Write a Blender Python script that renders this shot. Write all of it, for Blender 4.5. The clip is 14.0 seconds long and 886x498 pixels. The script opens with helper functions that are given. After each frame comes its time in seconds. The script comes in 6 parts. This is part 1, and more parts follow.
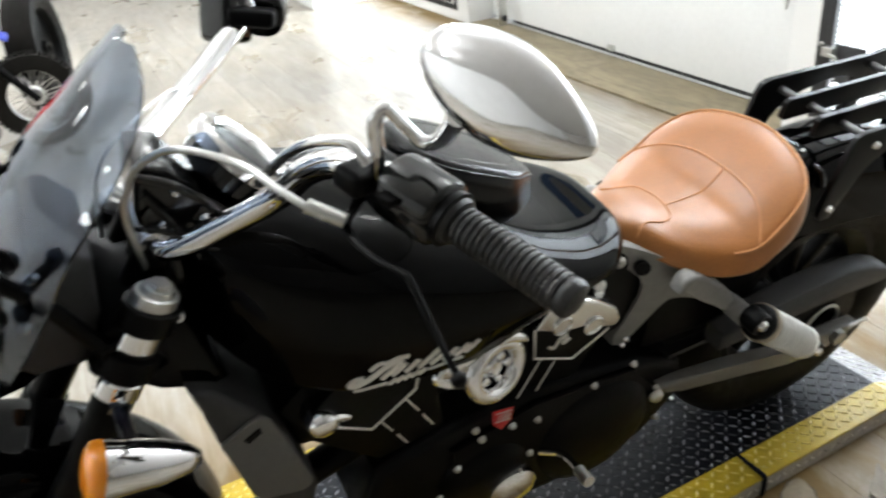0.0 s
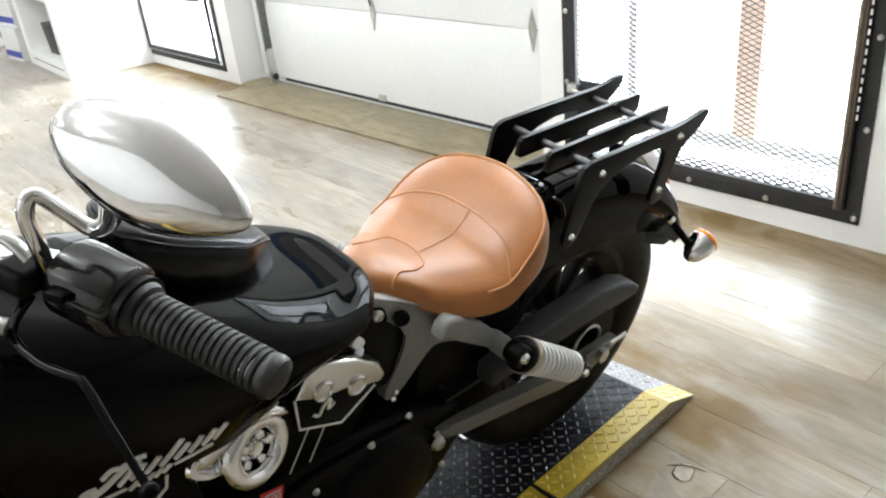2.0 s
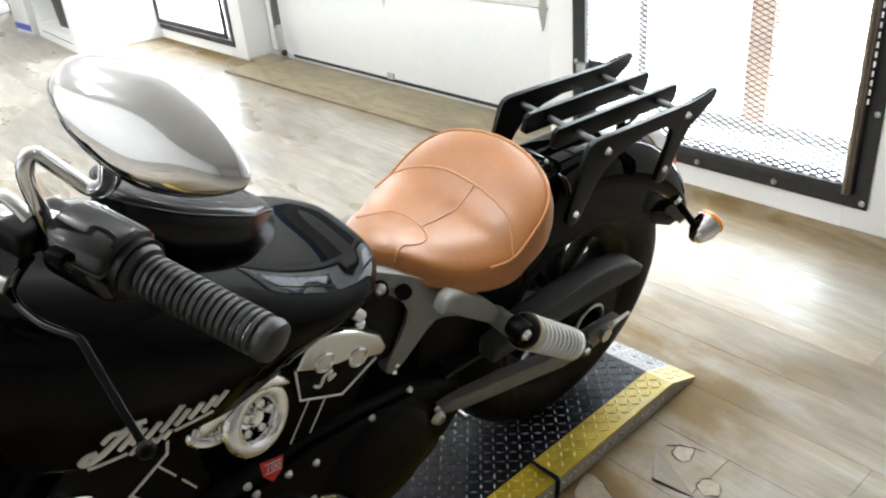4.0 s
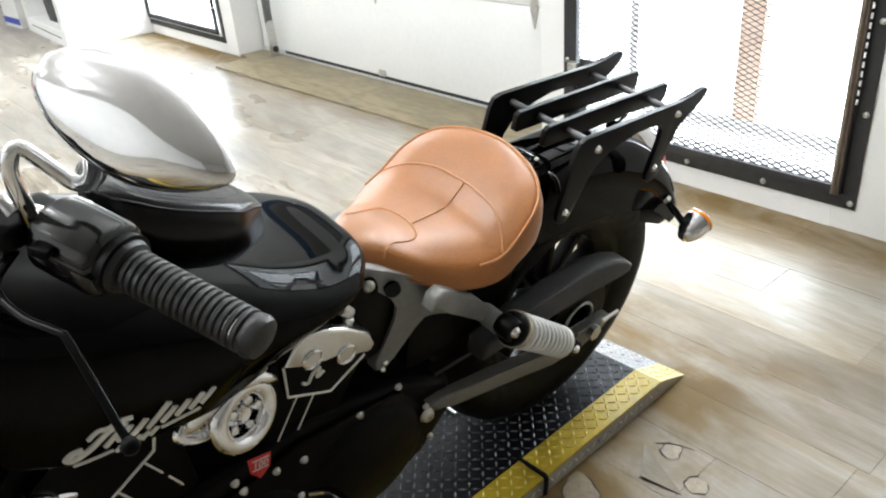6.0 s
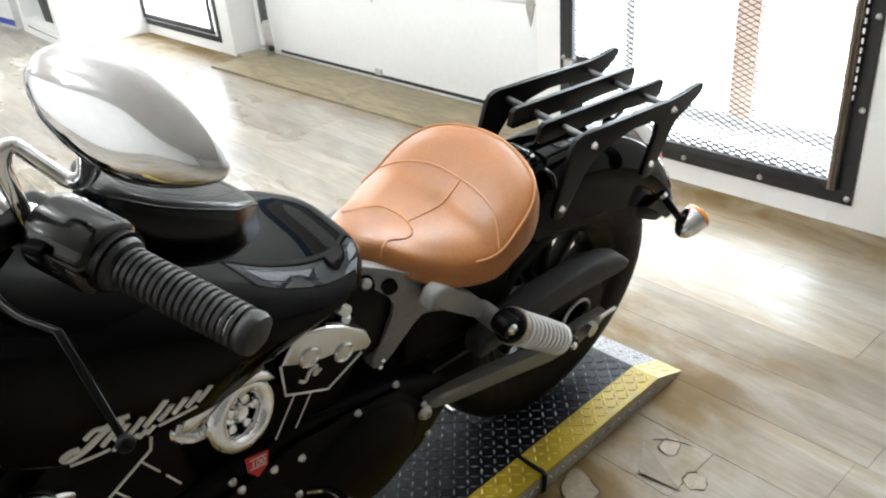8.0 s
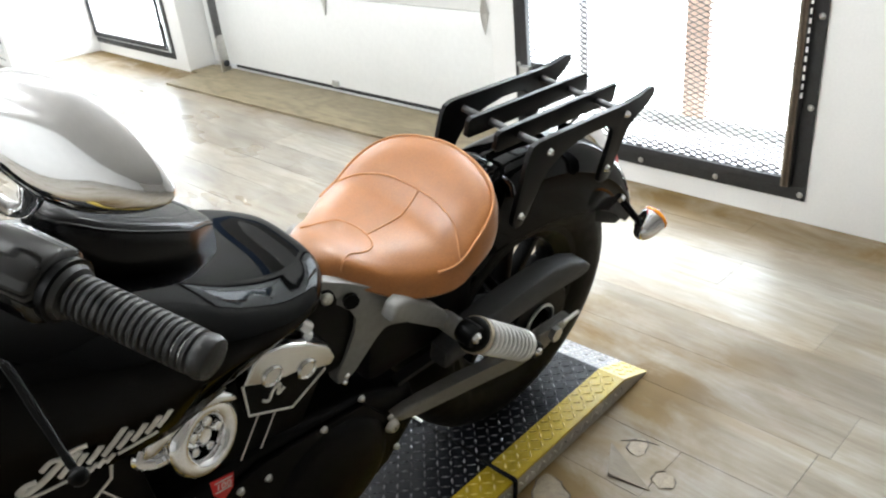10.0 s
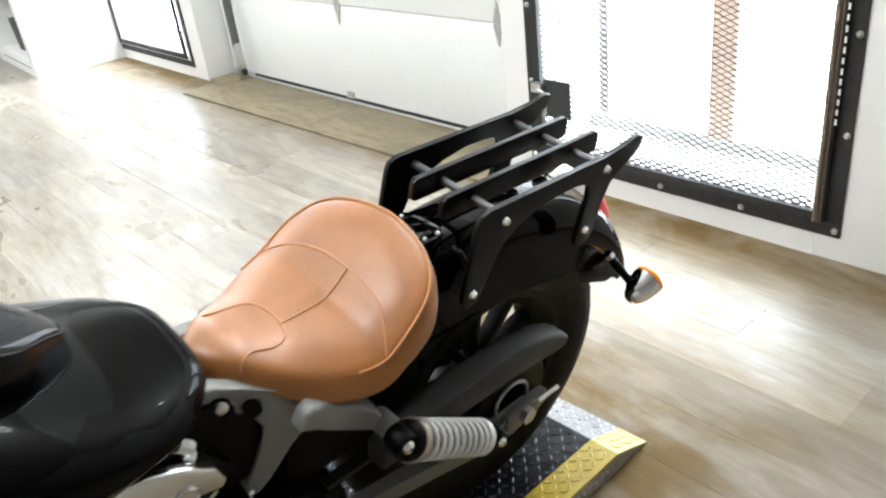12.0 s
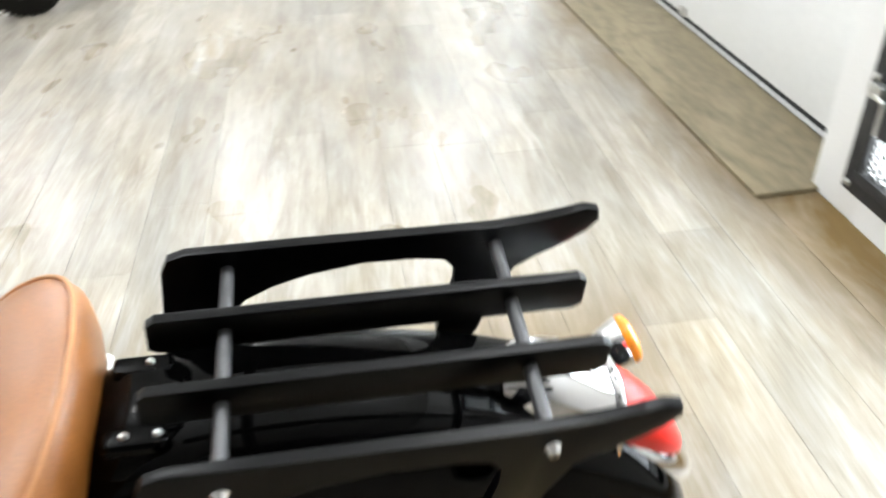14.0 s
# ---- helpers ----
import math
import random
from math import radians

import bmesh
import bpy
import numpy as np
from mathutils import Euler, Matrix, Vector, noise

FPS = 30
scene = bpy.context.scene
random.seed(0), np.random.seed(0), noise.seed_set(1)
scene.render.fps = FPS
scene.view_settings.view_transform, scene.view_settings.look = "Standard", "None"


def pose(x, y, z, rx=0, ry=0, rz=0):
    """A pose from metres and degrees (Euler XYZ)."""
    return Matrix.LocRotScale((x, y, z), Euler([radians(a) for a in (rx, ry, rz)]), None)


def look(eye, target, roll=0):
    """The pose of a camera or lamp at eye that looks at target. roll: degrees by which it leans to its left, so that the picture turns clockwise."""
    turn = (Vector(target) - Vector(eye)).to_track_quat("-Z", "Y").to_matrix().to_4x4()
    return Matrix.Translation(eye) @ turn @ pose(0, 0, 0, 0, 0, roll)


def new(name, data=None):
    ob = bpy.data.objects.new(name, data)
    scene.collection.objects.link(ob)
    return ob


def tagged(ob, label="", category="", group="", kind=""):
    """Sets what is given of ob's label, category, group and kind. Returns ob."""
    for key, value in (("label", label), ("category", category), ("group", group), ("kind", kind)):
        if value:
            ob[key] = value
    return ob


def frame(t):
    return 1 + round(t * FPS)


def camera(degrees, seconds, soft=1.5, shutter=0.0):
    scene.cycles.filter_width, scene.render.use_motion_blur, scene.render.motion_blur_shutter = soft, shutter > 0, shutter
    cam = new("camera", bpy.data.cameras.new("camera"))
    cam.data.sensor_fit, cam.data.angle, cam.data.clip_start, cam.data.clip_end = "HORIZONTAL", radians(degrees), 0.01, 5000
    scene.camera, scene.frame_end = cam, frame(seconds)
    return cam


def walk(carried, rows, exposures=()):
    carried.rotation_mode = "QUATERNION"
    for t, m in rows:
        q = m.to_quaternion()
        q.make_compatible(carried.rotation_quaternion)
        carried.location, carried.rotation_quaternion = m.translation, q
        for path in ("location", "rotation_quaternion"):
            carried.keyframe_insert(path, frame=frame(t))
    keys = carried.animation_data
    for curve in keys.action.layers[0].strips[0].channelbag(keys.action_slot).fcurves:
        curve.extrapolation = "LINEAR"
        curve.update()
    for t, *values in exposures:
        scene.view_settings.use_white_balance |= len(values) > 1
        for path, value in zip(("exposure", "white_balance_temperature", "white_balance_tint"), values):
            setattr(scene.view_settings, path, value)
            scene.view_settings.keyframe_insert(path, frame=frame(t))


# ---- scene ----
cam = camera(58.4, 14.0, soft=2.1, shutter=0.4)
PATH = [
    (0, (0.212, -1.159, 1.339), (0.854, 0.477, 0.384), -5.8),
    (0.2, (0.234, -1.153, 1.332), (0.97, 0.444, 0.379), -5.6),
    (0.5, (0.263, -1.162, 1.326), (1.122, 0.375, 0.377), -5.7),
    (0.7, (0.287, -1.16, 1.323), (1.248, 0.331, 0.399), -5.5),
    (1, (0.301, -1.165, 1.327), (1.332, 0.29, 0.42), -5.7),
    (1.5, (0.31, -1.169, 1.326), (1.379, 0.266, 0.432), -5.8),
    (2, (0.313, -1.173, 1.326), (1.393, 0.259, 0.441), -5.9),
    (2.5, (0.314, -1.176, 1.32), (1.374, 0.257, 0.413), -5.5),
    (3, (0.312, -1.177, 1.317), (1.36, 0.261, 0.403), -5.2),
    (5.5, (0.319, -1.18, 1.312), (1.384, 0.228, 0.374), -5.0),
    (6, (0.317, -1.18, 1.313), (1.383, 0.232, 0.382), -4.6),
    (6.5, (0.316, -1.182, 1.312), (1.386, 0.229, 0.382), -4.5),
    (7, (0.317, -1.181, 1.311), (1.386, 0.228, 0.379), -4.7),
    (9.5, (0.321, -1.183, 1.309), (1.397, 0.22, 0.375), -5.2),
    (10, (0.327, -1.184, 1.312), (1.47, 0.174, 0.389), -5.8),
    (10.5, (0.311, -1.174, 1.315), (1.482, 0.176, 0.418), -5.9),
    (11, (0.318, -1.145, 1.319), (1.487, 0.235, 0.463), -9.3),
    (11.2, (0.344, -1.133, 1.314), (1.5, 0.238, 0.429), -10.5),
    (11.5, (0.423, -1.135, 1.319), (1.48, 0.282, 0.384), -11.0),
    (11.7, (0.515, -1.131, 1.314), (1.553, 0.292, 0.368), -9.2),
    (12, (0.629, -1.115, 1.324), (1.674, 0.318, 0.399), -7.2),
    (12.3, (0.74, -1.053, 1.309), (1.733, 0.399, 0.358), -7.5),
    (12.5, (0.829, -0.986, 1.296), (1.772, 0.479, 0.314), -7.2),
    (12.7, (0.924, -0.921, 1.297), (1.86, 0.557, 0.328), -8.1),
    (13, (1.044, -0.865, 1.289), (1.915, 0.613, 0.262), -8.4),
    (13.3, (1.199, -0.851, 1.278), (1.872, 0.716, 0.233), -8.1),
    (13.5, (1.314, -0.85, 1.279), (1.823, 0.75, 0.191), -5.7),
    (13.8, (1.429, -0.781, 1.279), (1.717, 0.84, 0.142), -5.8),
    (14, (1.493, -0.675, 1.256), (1.64, 0.96, 0.114), -2.2),
]
walk(cam, [(t, look(eye, target, roll)) for t, eye, target, roll in PATH])
scene.view_settings.exposure = 0.0

# ---- world, sun and lamps ----
world = bpy.data.worlds.new("sky")
scene.world = world
world.use_nodes = True
sky = world.node_tree.nodes.new("ShaderNodeTexSky")
sky.sky_type = "NISHITA"
sky.sun_disc = False
sky.sun_elevation, sky.sun_rotation = radians(50), radians(200)
back = world.node_tree.nodes["Background"]
world.node_tree.links.new(sky.outputs[0], back.inputs[0])
back.inputs[1].default_value = 0.15


def lamp(name, kind, energy, m, size=1.0, size_y=None, colour=(1, 1, 1), shape="DISK"):
    data = bpy.data.lights.new(name, kind)
    data.energy, data.color = energy, colour
    if kind == "AREA":
        data.shape, data.size = shape, size
        if size_y:
            data.size_y = size_y
    ob = new(name, data)
    ob.matrix_world = m
    return ob


sun = lamp("sun", "SUN", 3.0, look((0, 0, 0), (-0.25, 0.6, -0.9)), colour=(1, 0.96, 0.9))
sun.data.angle = radians(0.6)
WINDOW_SKY = 110.0
CEILING_LAMP = 61.0


# ---- materials ----
def material(name, colour, rough=0.5, metal=0.0, coat=0.0, spec=0.5):
    m = bpy.data.materials.new(name)
    m.use_nodes = True
    b = m.node_tree.nodes["Principled BSDF"]
    b.inputs["Base Color"].default_value = (*colour, 1)
    b.inputs["Roughness"].default_value = rough
    b.inputs["Metallic"].default_value = metal
    b.inputs["Coat Weight"].default_value = coat
    b.inputs["Coat Roughness"].default_value = 0.04
    b.inputs["Specular IOR Level"].default_value = spec
    return m


def node(m, kind, **values):
    n = m.node_tree.nodes.new(kind)
    for key, value in values.items():
        n.inputs[key].default_value = value
    return n


def wire(m, a, b):
    m.node_tree.links.new(a, b)


def shader(m):
    return m.node_tree.nodes["Principled BSDF"]


def grain(m, scale=40.0, low=0.8, high=1.15, rough=0.1, bump=0.0, stretch=(1, 1, 1), fine=4.0):
    """Colour, gloss and relief vary by two noises, in object space."""
    b = shader(m)
    c = b.inputs["Base Color"].default_value[:]
    r = b.inputs["Roughness"].default_value
    co = node(m, "ShaderNodeTexCoord")
    mp = node(m, "ShaderNodeMapping", Scale=stretch)
    wire(m, co.outputs["Object"], mp.inputs[0])
    n1 = node(m, "ShaderNodeTexNoise", Scale=scale, Detail=5.0)
    n2 = node(m, "ShaderNodeTexNoise", Scale=scale * fine * 3, Detail=3.0)
    wire(m, mp.outputs[0], n1.inputs["Vector"])
    wire(m, mp.outputs[0], n2.inputs["Vector"])
    mix = node(m, "ShaderNodeMath")
    mix.operation = "ADD"
    half = node(m, "ShaderNodeMath")
    half.operation = "MULTIPLY"
    half.inputs[1].default_value = 0.5
    wire(m, n1.outputs[0], mix.inputs[0])
    wire(m, n2.outputs[0], mix.inputs[1])
    wire(m, mix.outputs[0], half.inputs[0])
    ramp = node(m, "ShaderNodeValToRGB")
    ramp.color_ramp.elements[0].position, ramp.color_ramp.elements[1].position = 0.35, 0.65
    ramp.color_ramp.elements[0].color = (*[v * low for v in c[:3]], 1)
    ramp.color_ramp.elements[1].color = (*[min(1, v * high) for v in c[:3]], 1)
    wire(m, half.outputs[0], ramp.inputs[0])
    wire(m, ramp.outputs[0], b.inputs["Base Color"])
    mr = node(m, "ShaderNodeMapRange", **{"From Min": 0.3, "From Max": 0.7, "To Min": max(0, r - rough), "To Max": min(1, r + rough)})
    wire(m, n1.outputs[0], mr.inputs[0])
    wire(m, mr.outputs[0], b.inputs["Roughness"])
    if bump:
        bp = node(m, "ShaderNodeBump", Strength=bump, Distance=0.002)
        wire(m, n2.outputs[0], bp.inputs["Height"])
        wire(m, bp.outputs[0], b.inputs["Normal"])
    return m


def emitter(name, colour, strength):
    m = material(name, colour)
    shader(m).inputs["Emission Color"].default_value = (*colour, 1)
    shader(m).inputs["Emission Strength"].default_value = strength
    return m


def glass(name, colour, rough=0.0):
    m = material(name, colour, rough)
    shader(m).inputs["Transmission Weight"].default_value = 1.0
    shader(m).inputs["IOR"].default_value = 1.45
    return m


PAINT = material("black_paint", (0.001, 0.001, 0.001), 0.03, 0, 0.16, 0.03)
grain(PAINT, 6, 0.8, 1.2, 0.04)
SATIN = grain(material("satin_black", (0.0015, 0.0015, 0.0015), 0.37, spec=0.09), 60, 0.7, 1.3, 0.07, 0.15)
RACKB = grain(material("powder_coat", (0.0012, 0.0012, 0.0015), 0.31, spec=0.17), 120, 0.8, 1.2, 0.03)
CAST = grain(material("grey_casting", (0.25, 0.246, 0.235), 0.42, 0.15), 90, 0.85, 1.12, 0.06, 0.25)
CHROME = grain(material("chrome", (0.86, 0.86, 0.87), 0.06, 1.0), 12, 0.97, 1.03, 0.03)
POLISHED = grain(material("polished_casting", (0.70, 0.70, 0.69), 0.19, 1.0), 30, 0.96, 1.03, 0.04)
STEEL = grain(material("zinc_steel", (0.62, 0.62, 0.6), 0.33, 1.0), 80, 0.8, 1.1, 0.05)
SPRING = grain(material("spring_silver", (0.84, 0.84, 0.82), 0.34, 0.3), 50, 0.9, 1.05, 0.06)
RUBBER = grain(material("rubber", (0.006, 0.0058, 0.0058), 0.40, spec=0.45), 70, 0.7, 1.3, 0.1, 0.3)
TYRE = grain(material("tyre_rubber", (0.006, 0.0052, 0.004), 0.5, spec=0.12), 40, 0.7, 1.4, 0.1, 0.3)
GREYPL = grain(material("grey_plastic", (0.036, 0.036, 0.037), 0.46, spec=0.3), 100, 0.85, 1.15, 0.06, 0.3)
BLACKLEATHER = grain(material("black_leather", (0.002, 0.002, 0.002), 0.22, spec=0.26), 90, 0.7, 1.3, 0.05, 0.05)
AMBER = material("amber_lens", (1.0, 0.33, 0.015), 0.15, 0, 0.5)
shader(AMBER).inputs["Transmission Weight"].default_value = 0.25
RED = material("red_lens", (0.75, 0.014, 0.006), 0.3, 0, 0.0, 0.3)
SMOKE = glass("smoked_acrylic", (0.27, 0.33, 0.43), 0.0)
shader(SMOKE).inputs["IOR"].default_value = 1.42
LOGO = grain(material("silver_print", (0.86, 0.84, 0.79), 0.4, 0.1), 60, 0.9, 1.05, 0.05)
LEATHER = grain(material("tan_leather", (0.345, 0.122, 0.022), 0.44, 0, 0.75, 0.4), 14, 0.80, 1.14, 0.06, 0.12, fine=8.0)
shader(LEATHER).inputs["Coat Roughness"].default_value = 0.36
PIPING = grain(material("tan_piping", (0.52, 0.23, 0.085), 0.45), 60, 0.8, 1.1, 0.05)
WHITE = grain(material("white_wall_paint", (0.80, 0.80, 0.785), 0.6), 2.5, 0.965, 1.03, 0.08, 0.08, fine=16)
DOORW = grain(material("white_door_steel", (0.74, 0.745, 0.73), 0.42), 3, 0.97, 1.03, 0.06, 0.05)
CEIL = grain(material("pale_ceiling", (0.70, 0.69, 0.675), 0.8), 3, 0.96, 1.03, 0.05, 0.1)
BLACKSTEEL = grain(material("black_steel_frame", (0.028, 0.028, 0.029), 0.5, 0.3), 25, 0.6, 1.4, 0.12, 0.2)
RUSTY = grain(material("worn_track_steel", (0.21, 0.17, 0.13), 0.5, 0.6), 30, 0.6, 1.3, 0.1, 0.2)
WIREM = grain(material("expanded_mesh", (0.05, 0.05, 0.05), 0.5, 0.5), 60, 0.7, 1.2, 0.1)
SEAL = grain(material("door_seal", (0.012, 0.012, 0.012), 0.6), 40, 0.7, 1.3, 0.1)
def ply_material():
    """Brown plywood: swirling rings of long grain, scuffed paler in places."""
    m = material("plywood_threshold", (0.27, 0.2, 0.12), 0.5)
    b = shader(m)
    co = node(m, "ShaderNodeTexCoord")
    mp = node(m, "ShaderNodeMapping", Scale=(4.0, 1.3, 1))
    wire(m, co.outputs["Object"], mp.inputs[0])
    n1 = node(m, "ShaderNodeTexNoise", Scale=1.1, Detail=2.0, Distortion=0.8)
    wire(m, mp.outputs[0], n1.inputs["Vector"])
    k = node(m, "ShaderNodeMath")
    k.operation = "MULTIPLY"
    k.inputs[1].default_value = 4.0
    wire(m, n1.outputs[0], k.inputs[0])
    f = node(m, "ShaderNodeMath")
    f.operation = "PINGPONG"
    f.inputs[1].default_value = 0.5
    wire(m, k.outputs[0], f.inputs[0])
    n2 = node(m, "ShaderNodeTexNoise", Scale=9.0, Detail=6.0)
    wire(m, mp.outputs[0], n2.inputs["Vector"])
    mix = node(m, "ShaderNodeMath")
    wire(m, f.outputs[0], mix.inputs[0])
    wire(m, n2.outputs[0], mix.inputs[1])
    ramp = node(m, "ShaderNodeValToRGB")
    e = ramp.color_ramp.elements
    e[0].position, e[0].color = 0.28, (0.125, 0.100, 0.056, 1)
    e[1].position, e[1].color = 1.0, (0.235, 0.192, 0.115, 1)
    wire(m, mix.outputs[0], ramp.inputs[0])
    wire(m, ramp.outputs[0], b.inputs["Base Color"])
    bp = node(m, "ShaderNodeBump", Strength=0.1, Distance=0.001)
    wire(m, n2.outputs[0], bp.inputs["Height"])
    wire(m, bp.outputs[0], b.inputs["Normal"])
    return m


PLY = ply_material()
YELLOW = grain(material("yellow_paint", (0.44, 0.31, 0.014), 0.42, spec=0.3), 22, 0.75, 1.15, 0.1, 0.15)
BLACKPLATE = grain(material("black_tread_paint", (0.006, 0.0065, 0.009), 0.36, spec=0.13), 25, 0.6, 1.4, 0.06, 0.15)
BAREPLATE = grain(material("bare_tread_steel", (0.36, 0.33, 0.285), 0.42, 0.15), 25, 0.7, 1.15, 0.12, 0.15)
ORANGE = grain(material("orange_wood_post", (0.85, 0.62, 0.5), 0.6), 12, 0.85, 1.1, 0.05)
CONCRETE = grain(material("pale_concrete", (0.62, 0.61, 0.58), 0.8), 2, 0.9, 1.08, 0.05)
BLUE = grain(material("blue_plastic", (0.02, 0.04, 0.35), 0.35), 20, 0.8, 1.2, 0.05)
REDPL = grain(material("red_plastic", (0.6, 0.02, 0.02), 0.35), 20, 0.85, 1.1, 0.05)
CARD = grain(material("white_carton", (0.7, 0.7, 0.68), 0.6), 8, 0.9, 1.05, 0.05)
LAMPGLOW = emitter("lamp_glow", (1.0, 0.98, 0.94), 12.0)
CLEAR = glass("window_glass", (1, 1, 1))
GAP = material("floor_gap", (0.20, 0.17, 0.125), 0.6)
TORN = grain(material("torn_vinyl", (0.27, 0.21, 0.13), 0.5, spec=0.4), 45, 0.7, 1.2, 0.1, 0.4)
VINYL = grain(material("lifted_vinyl", (0.165, 0.128, 0.078), 0.5, spec=0.2), 20, 0.75, 1.15, 0.08, 0.1, stretch=(1, 0.2, 1))
DARKTORN = grain(material("torn_vinyl_edge", (0.075, 0.055, 0.034), 0.6), 60, 0.7, 1.3, 0.1, 0.3)
WORNBLACK = grain(material("worn_ramp_paint", (0.16, 0.16, 0.165), 0.4, 0.2), 18, 0.45, 1.5, 0.12, 0.15)
WORNYELLOW = grain(material("faded_yellow_paint", (0.56, 0.44, 0.14), 0.42), 14, 0.7, 1.2, 0.1, 0.15)
WORNTREAD = grain(material("worn_tread_crest", (0.66, 0.64, 0.60), 0.32, 0.6), 40, 0.75, 1.15, 0.1, 0.1)
# crests paler than their plate: wear, plus glints put into the colour
BLACKCREST = grain(material("worn_glint_black_tread", (0.12, 0.122, 0.13), 0.28, 0.4), 60, 0.5, 1.5, 0.1, 0.1)
YELLOWCREST = grain(material("worn_glint_yellow_tread", (0.66, 0.50, 0.10), 0.34, spec=0.6), 60, 0.8, 1.2, 0.08, 0.1)
GREYROD = grain(material("dark_zinc_rod", (0.075, 0.075, 0.078), 0.36, 0.4), 60, 0.8, 1.2, 0.06)
ALUM = grain(material("pale_aluminium", (0.60, 0.60, 0.59), 0.45, 0.3), 30, 0.85, 1.1, 0.06)
BEIGE = grain(material("worn_beige_metal", (0.46, 0.40, 0.31), 0.4, 0.3), 60, 0.7, 1.2, 0.08, 0.1)
DARKCAST = grain(material("dark_casting", (0.16, 0.152, 0.14), 0.42, 0.15), 90, 0.8, 1.2, 0.06, 0.2)
GLOSSPL = grain(material("gloss_black_plastic", (0.003, 0.003, 0.003), 0.10, spec=0.5), 60, 0.8, 1.2, 0.04, 0.03)
DARKWALL = grain(material("grey_brown_wall", (0.42, 0.40, 0.37), 0.7), 3, 0.8, 1.15, 0.08, 0.1)


def plank_material():
    """Worn pale vinyl planks: long soft streaks of ochre, grey and white, and a faint tone for each plank."""
    m = material("vinyl_plank", (0.36, 0.32, 0.25), 0.3)
    b = shader(m)
    info = node(m, "ShaderNodeObjectInfo")
    geo = node(m, "ShaderNodeNewGeometry")

    def streak(sx, sy, detail, distort, turn=2.6):
        mp = node(m, "ShaderNodeMapping", Scale=(sx, sy, 1), Rotation=(0, 0, radians(-turn)))
        mp.vector_type = "POINT"
        wire(m, geo.outputs["Position"], mp.inputs[0])
        n = node(m, "ShaderNodeTexNoise", Scale=1.0, Detail=detail, Roughness=0.66, Distortion=distort)
        wire(m, mp.outputs[0], n.inputs["Vector"])
        return n

    broad = streak(15, 2.6, 7.0, 0.5)
    thin = streak(85, 5.0, 5.0, 0.6)
    cloud = streak(2.6, 1.3, 3.0, 0.2)
    fleck = streak(9, 2.6, 2.0, 0.4)
    mix = node(m, "ShaderNodeMath")
    mix.operation = "MULTIPLY_ADD"
    mix.inputs[1].default_value = 0.32
    wire(m, thin.outputs[0], mix.inputs[0])
    half = node(m, "ShaderNodeMath")
    half.operation = "MULTIPLY"
    half.inputs[1].default_value = 0.68
    wire(m, broad.outputs[0], half.inputs[0])
    wire(m, half.outputs[0], mix.inputs[2])
    ramp = node(m, "ShaderNodeValToRGB")
    e = ramp.color_ramp.elements
    e[0].position, e[0].color = 0.32, (0.182, 0.142, 0.087, 1)
    e[1].position, e[1].color = 0.68, (0.465, 0.440, 0.398, 1)
    mid = e.new(0.5)
    mid.color = (0.328, 0.286, 0.220, 1)
    wire(m, mix.outputs[0], ramp.inputs[0])
    grey = node(m, "ShaderNodeMix")
    grey.data_type = "RGBA"
    grey.inputs[7].default_value = (0.305, 0.31, 0.308, 1)
    wash = node(m, "ShaderNodeMapRange", **{"From Min": 0.3, "From Max": 0.7, "To Min": 0.0, "To Max": 0.45})
    wire(m, cloud.outputs[0], wash.inputs[0])
    wire(m, wash.outputs[0], grey.inputs[0])
    wire(m, ramp.outputs[0], grey.inputs[6])
    tone = node(m, "ShaderNodeMapRange", **{"To Min": 0.86, "To Max": 1.12})
    wire(m, info.outputs["Random"], tone.inputs[0])
    spot = node(m, "ShaderNodeMapRange", **{"From Min": 0.25, "From Max": 0.6, "To Min": 0.82, "To Max": 1.05})
    wire(m, fleck.outputs[0], spot.inputs[0])
    both = node(m, "ShaderNodeMath")
    both.operation = "MULTIPLY"
    wire(m, tone.outputs[0], both.inputs[0])
    wire(m, spot.outputs[0], both.inputs[1])
    scale = node(m, "ShaderNodeVectorMath")
    scale.operation = "SCALE"
    # brown mixed in along the wall's foot and round the platform, broken up by its own noise
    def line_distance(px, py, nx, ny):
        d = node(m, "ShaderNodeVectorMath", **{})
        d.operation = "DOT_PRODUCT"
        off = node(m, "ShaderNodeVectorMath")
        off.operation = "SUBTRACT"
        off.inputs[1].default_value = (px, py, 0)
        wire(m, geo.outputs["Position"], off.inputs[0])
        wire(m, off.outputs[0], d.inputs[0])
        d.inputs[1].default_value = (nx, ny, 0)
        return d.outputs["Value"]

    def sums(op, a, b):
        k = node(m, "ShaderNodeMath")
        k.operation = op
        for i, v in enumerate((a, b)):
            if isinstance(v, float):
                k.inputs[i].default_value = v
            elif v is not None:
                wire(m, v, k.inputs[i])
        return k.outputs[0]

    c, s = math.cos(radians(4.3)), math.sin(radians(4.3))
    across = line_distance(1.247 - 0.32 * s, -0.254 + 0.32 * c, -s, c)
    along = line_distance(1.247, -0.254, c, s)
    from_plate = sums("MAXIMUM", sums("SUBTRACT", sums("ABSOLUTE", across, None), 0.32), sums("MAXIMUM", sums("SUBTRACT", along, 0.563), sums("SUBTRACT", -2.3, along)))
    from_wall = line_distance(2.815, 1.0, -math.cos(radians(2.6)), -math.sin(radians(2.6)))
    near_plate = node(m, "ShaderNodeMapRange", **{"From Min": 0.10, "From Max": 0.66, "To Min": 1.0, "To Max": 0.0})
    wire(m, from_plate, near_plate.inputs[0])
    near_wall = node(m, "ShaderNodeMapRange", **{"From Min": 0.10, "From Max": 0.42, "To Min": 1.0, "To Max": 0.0})
